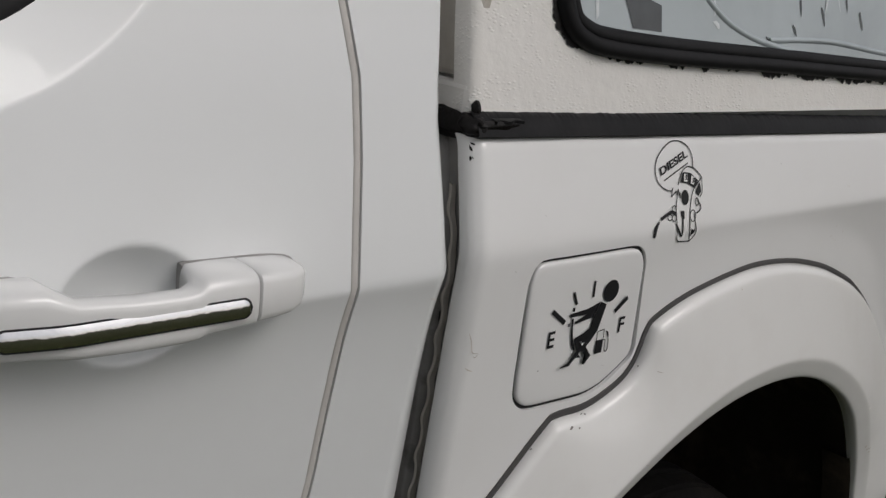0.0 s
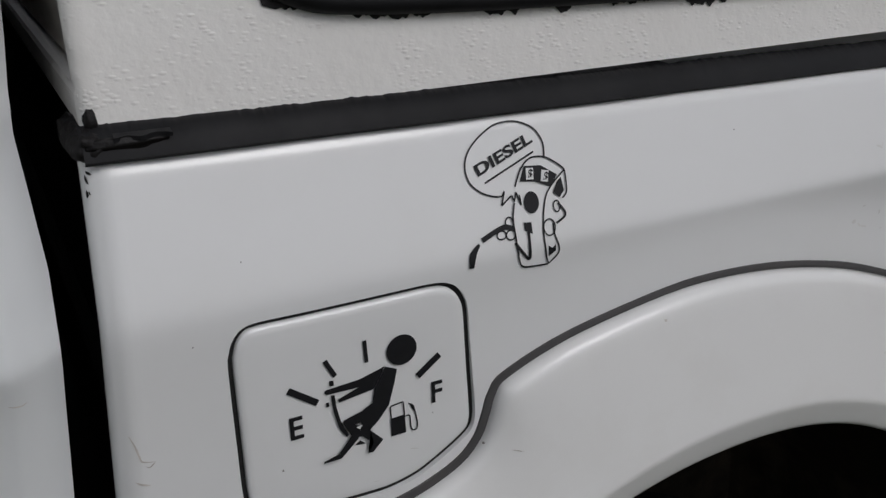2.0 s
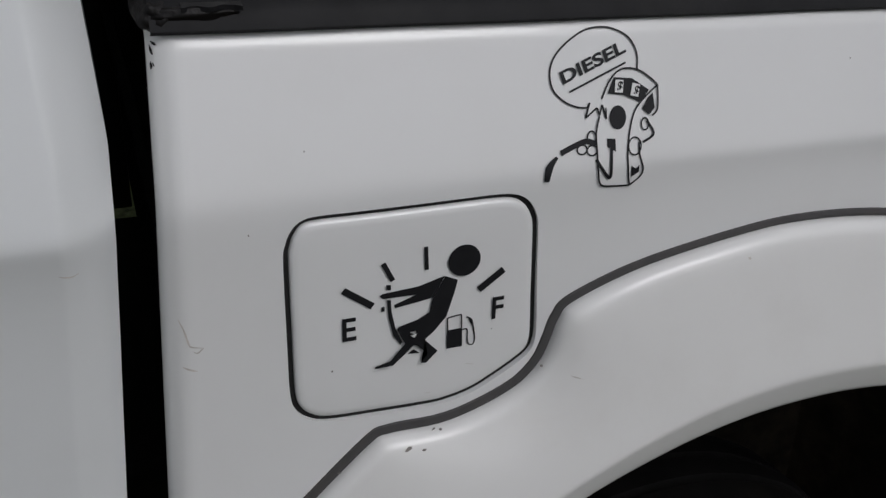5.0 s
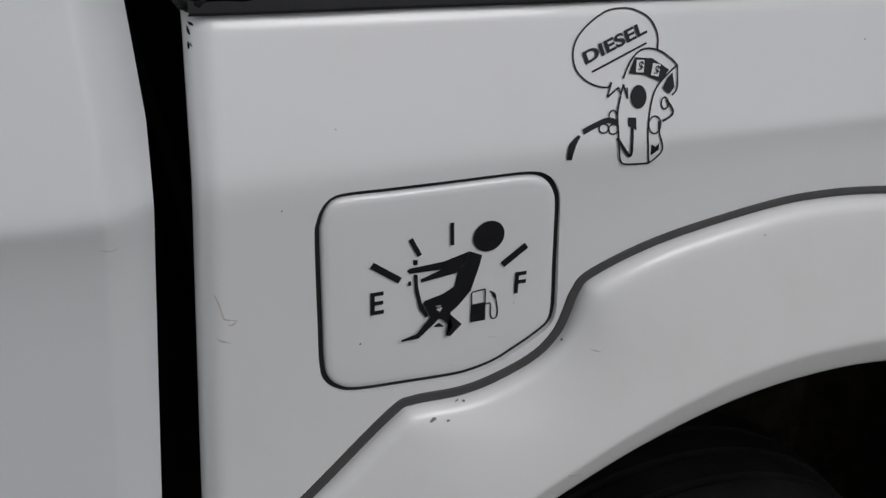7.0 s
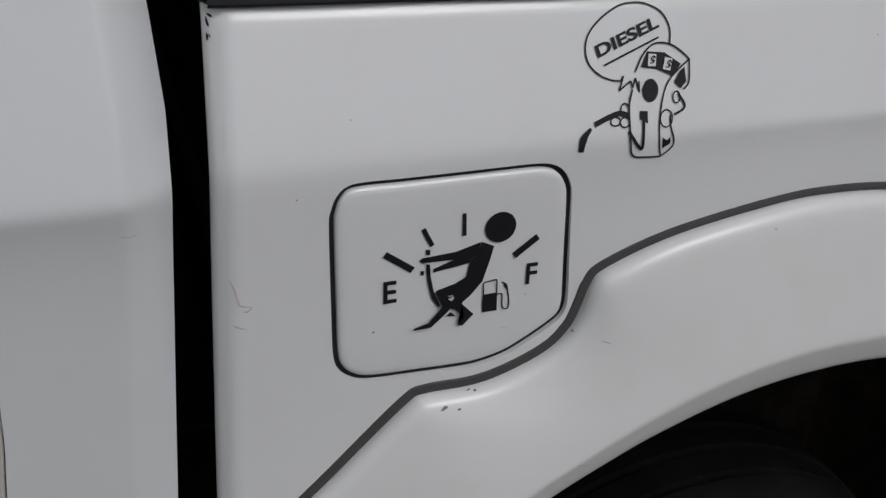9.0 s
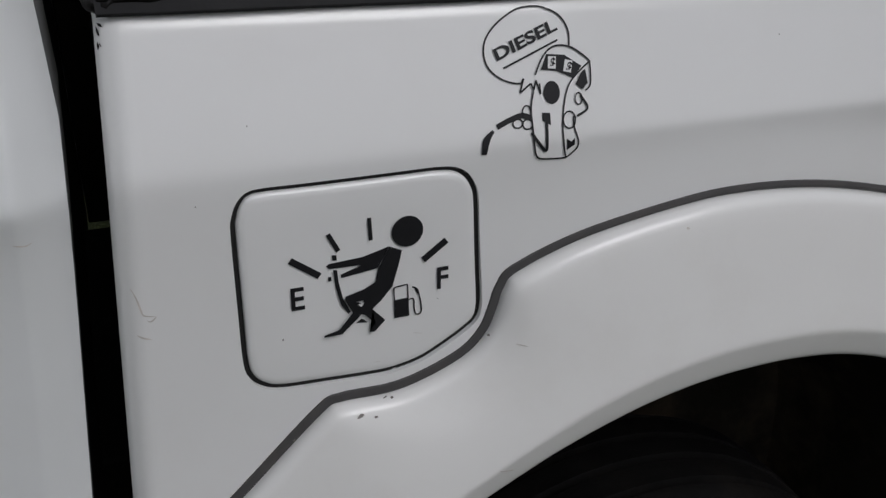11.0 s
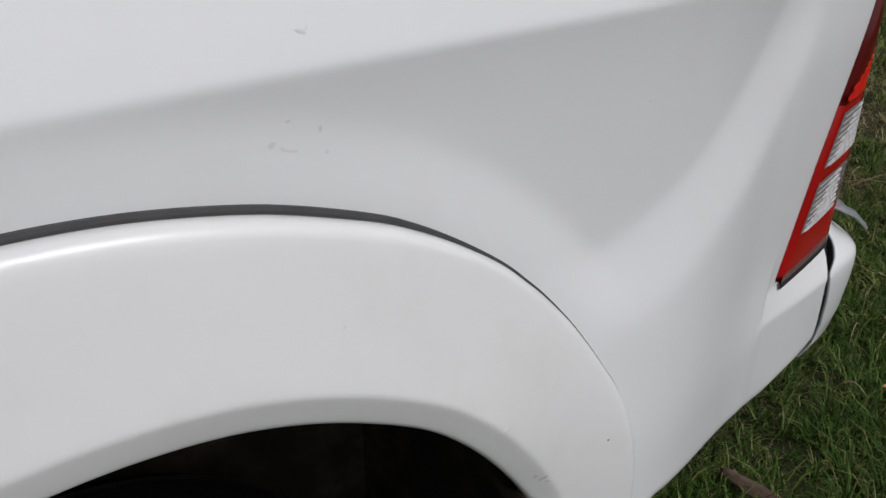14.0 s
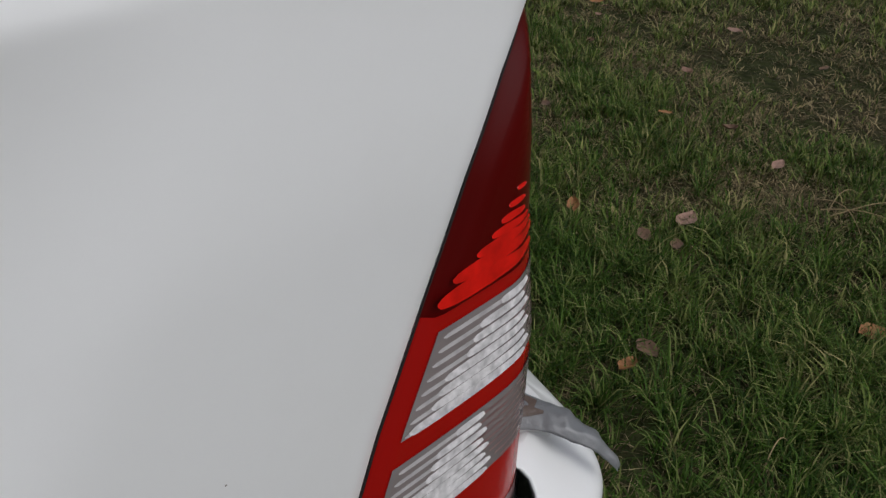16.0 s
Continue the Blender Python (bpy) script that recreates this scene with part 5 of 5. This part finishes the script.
def flare_mark(name, x, z, w, h, seed, material, turn=0):
    hit = []
    a0 = radians(turn)
    for i in range(12):
        a = 2 * math.pi * i / 12
        k = 1 + 0.6 * noise.noise((math.cos(a) * 1.7, math.sin(a) * 1.7, seed))
        u, v = w * k * math.cos(a) / 2, h * k * math.sin(a) / 2
        p = (x + u * math.cos(a0) - v * math.sin(a0), z + u * math.sin(a0) + v * math.cos(a0))
        hit.append((p[0], flare_depth(*p) - 0.0010, p[1]))
    me = bpy.data.meshes.new(name)
    me.from_pydata(hit, [], [tuple(range(12))])
    me.materials.append(material)
    put(outward(new(name, me), (0, -1, 0)), flare)


for i, (x, z, w, h, turn) in enumerate(((0.046, 0.905, 0.007, 0.0022, 20), (0.058, 0.902, 0.003, 0.0016, 0), (0.328, 1.024, 0.003, 0.0018, 0), (0.746, 0.777, 0.018, 0.0022, 22), (0.752, 0.772, 0.010, 0.0016, 10),
                                        (0.805, 0.683, 0.011, 0.0032, 28), (0.812, 0.676, 0.006, 0.002, -10), (0.790, 0.675, 0.003, 0.010, -20), (0.796, 0.690, 0.004, 0.004, 0), (0.891, 0.688, 0.0035, 0.0025, 0), (0.60, 0.93, 0.0022, 0.0018, 0), (0.1795, 0.9456, 0.010, 0.0009, -15), (0.160, 0.8425, 0.018, 0.0008, -18), (0.068, 0.9125, 0.0030, 0.0016, 30), (0.0735, 0.9115, 0.0022, 0.0014, 0), (0.156, 0.9520, 0.0022, 0.0020, 0), (-0.006, 0.8895, 0.003, 0.0020, 40))):
    flare_mark("scuff", x, z, w, h, i * 2.3, CHIP if i in (0, 1, 9, 13, 14, 15, 16) else FAINT if i in (3, 4, 10) else SCUFF, turn)


# ---- grass and fallen leaves ----
def blade_material(name, base, dry):
    m = bpy.data.materials.new(name)
    m.use_nodes = True
    n, l = m.node_tree.nodes, m.node_tree.links
    b = n["Principled BSDF"]
    b.inputs["Roughness"].default_value, b.inputs["Specular IOR Level"].default_value = 0.6, 0.12
    geo = n.new("ShaderNodeNewGeometry")
    ramp = n.new("ShaderNodeValToRGB")
    ramp.color_ramp.elements[0].color, ramp.color_ramp.elements[1].color = (*base[0], 1), (*base[1], 1)
    ramp.color_ramp.elements[1].position = 0.72
    e = ramp.color_ramp.elements.new(0.90)
    e.color = (*dry, 1)
    l.new(geo.outputs["Random Per Island"], ramp.inputs[0])
    l.new(ramp.outputs[0], b.inputs["Base Color"])
    return m


def patchy(x, y):
    """Uneven growth of the lawn, about -1 to 1."""
    return (0.5 * np.sin(2.1 * x + 1.3 * y + 0.7) * np.sin(1.1 * x - 2.4 * y + 2.0) + 0.4 * np.sin(4.7 * x - 1.9 * y) * np.sin(3.9 * y + 1.2 * x + 0.4)
            + 0.3 * np.sin(9.3 * x + 4.1 * y + 1.0) * np.sin(8.1 * y - 3.3 * x))


def blades(rng, x, y, h, w, lean, way):
    """Bent tapering blades of grass: five corners, a quad and a tip each."""
    n = len(x)
    z = ground_z(x, y) - 0.003
    turn = way + np.pi / 2 + rng.uniform(-0.6, 0.6, n)
    dx, dy = np.cos(turn) * w / 2, np.sin(turn) * w / 2
    cx, cy = np.cos(way) * lean, np.sin(way) * lean
    knee = rng.uniform(0.5, 0.75, n)
    tip = rng.uniform(0.7, 1.05, n)
    v = np.stack([np.stack([x - dx, y - dy, z], 1), np.stack([x + dx, y + dy, z], 1),
                  np.stack([x + cx * 0.4 + dx * 0.8, y + cy * 0.4 + dy * 0.8, z + h * knee], 1), np.stack([x + cx * 0.4 - dx * 0.8, y + cy * 0.4 - dy * 0.8, z + h * knee], 1),
                  np.stack([x + cx, y + cy, z + h * tip], 1)], 1)
    return v


def blade_object(name, label, v, material):
    n = len(v)
    me = bpy.data.meshes.new(name)
    me.vertices.add(5 * n)
    me.vertices.foreach_set("co", v.reshape(-1).astype(np.float32))
    base = np.arange(n)[:, None] * 5
    loops = (base + np.array([[0, 1, 2, 3, 3, 2, 4]])).reshape(-1)
    me.loops.add(7 * n)
    me.loops.foreach_set("vertex_index", loops.astype(np.int32))
    me.polygons.add(2 * n)
    me.polygons.foreach_set("loop_start", (np.arange(n)[:, None] * 7 + np.array([[0, 4]])).reshape(-1).astype(np.int32))
    me.update(calc_edges=True)
    me.validate()
    me.materials.append(material)
    tagged(new(name, me), label, "grass", kind="stuff")


def make_grass():
    rng = np.random.default_rng(5)
    green, pale, dry = [], [], []
    # tufts: x from, to, y from, to, how many, blades in each, width
    for x0, x1, y0, y1, tufts, each, wide in ((1.2, 3.4, -0.5, 2.4, 3600, 38, 1.0), (2.4, 5.2, 0.2, 4.4, 3800, 30, 1.25), (4.2, 8.5, 1.0, 8.0, 4200, 22, 1.9), (0.6, 1.5, -0.8, 1.2, 700, 30, 1.0), (-1.6, 0.8, -1.6, 0.3, 400, 16, 1.2)):
        tx, ty = rng.uniform(x0, x1, tufts), rng.uniform(y0, y1, tufts)
        p = patchy(tx, ty)
        band = ty + 0.49 * (tx - 2.7)
        lush = np.clip(0.50 + 0.8 * p + 0.35 * (1 - smooth(0.7, 1.2, band)) - 0.32 * smooth(0.9, 1.3, band) * (1 - smooth(2.0, 2.5, band)) + rng.normal(0, 0.18, tufts), 0, 1)
        for k, is_green in ((each, True), (int(each * 1.0), False)):
            share = lush if is_green else 1.0 - 0.75 * lush
            count = np.maximum(2, (k * share).astype(int))
            who = np.repeat(np.arange(tufts), count)
            n = len(who)
            r, a = np.abs(rng.normal(0, 0.020, n)) * (1.0 if is_green else 1.9), rng.uniform(0, 2 * np.pi, n)
            x, y = tx[who] + r * np.cos(a), ty[who] + r * np.sin(a)
            h = rng.uniform(0.018, 0.052, n) * (0.75 + 0.75 * lush[who]) if is_green else rng.uniform(0.006, 0.024, n)
            lean = h * rng.uniform(0.2, 1.5, n) if is_green else rng.uniform(0.012, 0.055, n)
            way = a + rng.normal(0, 0.8, n)
            # near zones get darker blades, lush green with the truck's shade painted in
            pile = dry if not is_green else pale if x1 > 4 else green
            pile.append(blades(rng, x, y, h, rng.uniform(0.0018, 0.0042, n) * wide * (1.0 if is_green else 0.75), lean, way))
    blade_object("grass", "green mown lawn grass in uneven tufts, darkened for shade near the truck", np.concatenate(green), blade_material("green blades darkened for shade", ((0.012, 0.032, 0.004), (0.070, 0.135, 0.016)), (0.20, 0.21, 0.07)))
    blade_object("grass", "olive mown lawn grass", np.concatenate(pale), blade_material("olive blades", ((0.044, 0.072, 0.014), (0.160, 0.210, 0.044)), (0.30, 0.27, 0.11)))
    blade_object("dry_grass", "dry brownish matted lawn grass", np.concatenate(dry), blade_material("dry blades", ((0.056, 0.045, 0.021), (0.225, 0.172, 0.088)), (0.40, 0.32, 0.17)))


make_grass()


def make_stalks():
    """Dry straw lying on the lawn."""
    rng = random.Random(8)
    m = mat("dry straw", (0.30, 0.22, 0.11), 0.7, grain=(60.0, 0.25))
    for x, y, turn, size in ((3.05, 0.85, -1.1, 0.26), (3.09, 0.89, -0.4, 0.22), (3.01, 0.92, -1.6, 0.18), (3.12, 0.80, 0.6, 0.16), (3.07, 0.97, 0.3, 0.15), (2.28, 0.44, 0.4, 0.09), (2.05, 0.30, 2.0, 0.08)):
        bend = rng.uniform(-0.4, 0.4)
        rows = []
        for i in range(9):
            t = i / 8
            a = turn + bend * t
            c = Vector((x + math.cos(a) * size * (t - 0.5), y + math.sin(a) * size * (t - 0.5), float(ground_z(x, y)) + 0.030 + 0.030 * math.sin(math.pi * t)))
            r = 0.0016 * (1 - 0.6 * t)
            rows.append([tuple(c + Vector((-math.sin(a) * math.cos(u), math.cos(a) * math.cos(u), math.sin(u))) * r) for u in np.linspace(0, 2 * math.pi, 6)[:-1]])
        verts, faces = loft(rows, closed=True, cap=True)
        tagged(mesh_object("straw", verts, faces, m), "dry yellow straw lying on the grass", "straw", "straws on the lawn")


make_stalks()


def leaf_mesh(name, size, curl, seed, material):
    rows = []
    for i in range(9):
        t = i / 8
        w = 0.5 * size * 0.62 * math.sin(math.pi * min(1, t * 0.96 + 0.02)) ** 0.8 * (1.15 - 0.3 * t) + 0.0008
        row = []
        for j in range(7):
            u = j / 3 - 1
            row.append(((t - 0.5) * size, u * w * (1 + 0.18 * noise.noise((t * 9, u * 2, seed))), curl * size * (u * u * 0.35 + (t - 0.5) ** 2 * 0.8) + 0.003 * noise.noise((t * 4, u * 3, seed + 4)) * size / 0.06))
        rows.append(row)
    verts, faces = loft(rows)
    me = bpy.data.meshes.new(name)
    me.from_pydata(verts, [], faces)
    me.materials.append(material)
    me.polygons.foreach_set("use_smooth", [True] * len(me.polygons))
    return me


def make_leaves():
    rng = random.Random(11)
    colours = [("pinkish dry leaf", (0.30, 0.18, 0.13), "curled pinkish-brown fallen leaf on the grass"), ("orange dry leaf", (0.30, 0.135, 0.05), "orange-brown fallen leaf on the grass"), ("dark dry leaf", (0.15, 0.085, 0.05), "dark brown fallen leaf on the grass")]
    kinds = []
    for i, (nm, c, label) in enumerate(colours):
        m = mat(nm, c, 0.7, grain=(60.0, 0.25), bump=(90.0, 0.002))
        kinds += [(leaf_mesh("leaf", 0.07, 0.18 + 0.35 * k, i * 5 + k, m), label) for k in range(2)]
    fixed = [(2.657, 1.086, 1.1), (2.564, 1.017, 0.7), (2.445, 1.26, 0.7), (3.055, 1.169, 0.7), (2.711, 0.581, 1.0), (2.264, 0.766, 0.9), (2.185, 0.736, 0.8), (2.518, 1.079, 0.7), (2.706, 1.749, 0.6), (3.281, 1.77, 0.6), (3.096, 1.39, 0.6), (3.163, 2.124, 0.6), (2.141, 0.241, 0.9), (3.69, 1.97, 0.8)]
    spots = list(fixed)
    for _ in range(46):
        spots.append((rng.uniform(2.6, 6.5), rng.uniform(1.3, 5.5), rng.uniform(0.35, 0.75)))
    for i, (x, y, k) in enumerate(spots):
        me, label = kinds[(i * 5 + int(x * 7)) % len(kinds)]
        ob = new("fallen_leaf", me)
        ob.matrix_world = Matrix.Translation((x, y, float(ground_z(x, y)) + 0.034 + rng.uniform(0, 0.010))) @ Euler((rng.uniform(-0.25, 0.25), rng.uniform(-0.25, 0.25), rng.uniform(0, 6.28))).to_matrix().to_4x4() @ Matrix.Diagonal((k, k, k, 1))
        tagged(ob, label, "leaf", "fallen leaves on the lawn")


make_leaves()


def make_bark():
    rows = []
    for t in np.linspace(0, 1, 20):
        w = 0.020 * math.sin(math.pi * (0.08 + 0.84 * t)) + 0.003
        rows.append([((t - 0.5) * 0.22 + 0.004 * noise.noise((t * 6, 0, 1)), u * w + 0.012 * math.sin(t * 2.5), 0.010 * (1 - u * u) + 0.003 * noise.noise((t * 20, u * 3, 2))) for u in np.linspace(-1, 1, 9)])
    verts, faces = loft(rows)
    ob = mesh_object("bark_strip", verts, faces, mat("dry bark", (0.11, 0.060, 0.045), 0.8, grain=(40.0, 0.3), bump=(80.0, 0.003)))
    ob.matrix_world = Matrix.Translation((1.606, 0.170, float(ground_z(1.606, 0.170)) + 0.028)) @ Euler((0.05, 0.04, radians(-88))).to_matrix().to_4x4()
    m = ob.modifiers.new("thickness", "SOLIDIFY")
    m.thickness = 0.003
    tagged(ob, "dry reddish-brown strip of bark on the grass", "bark")


make_bark()
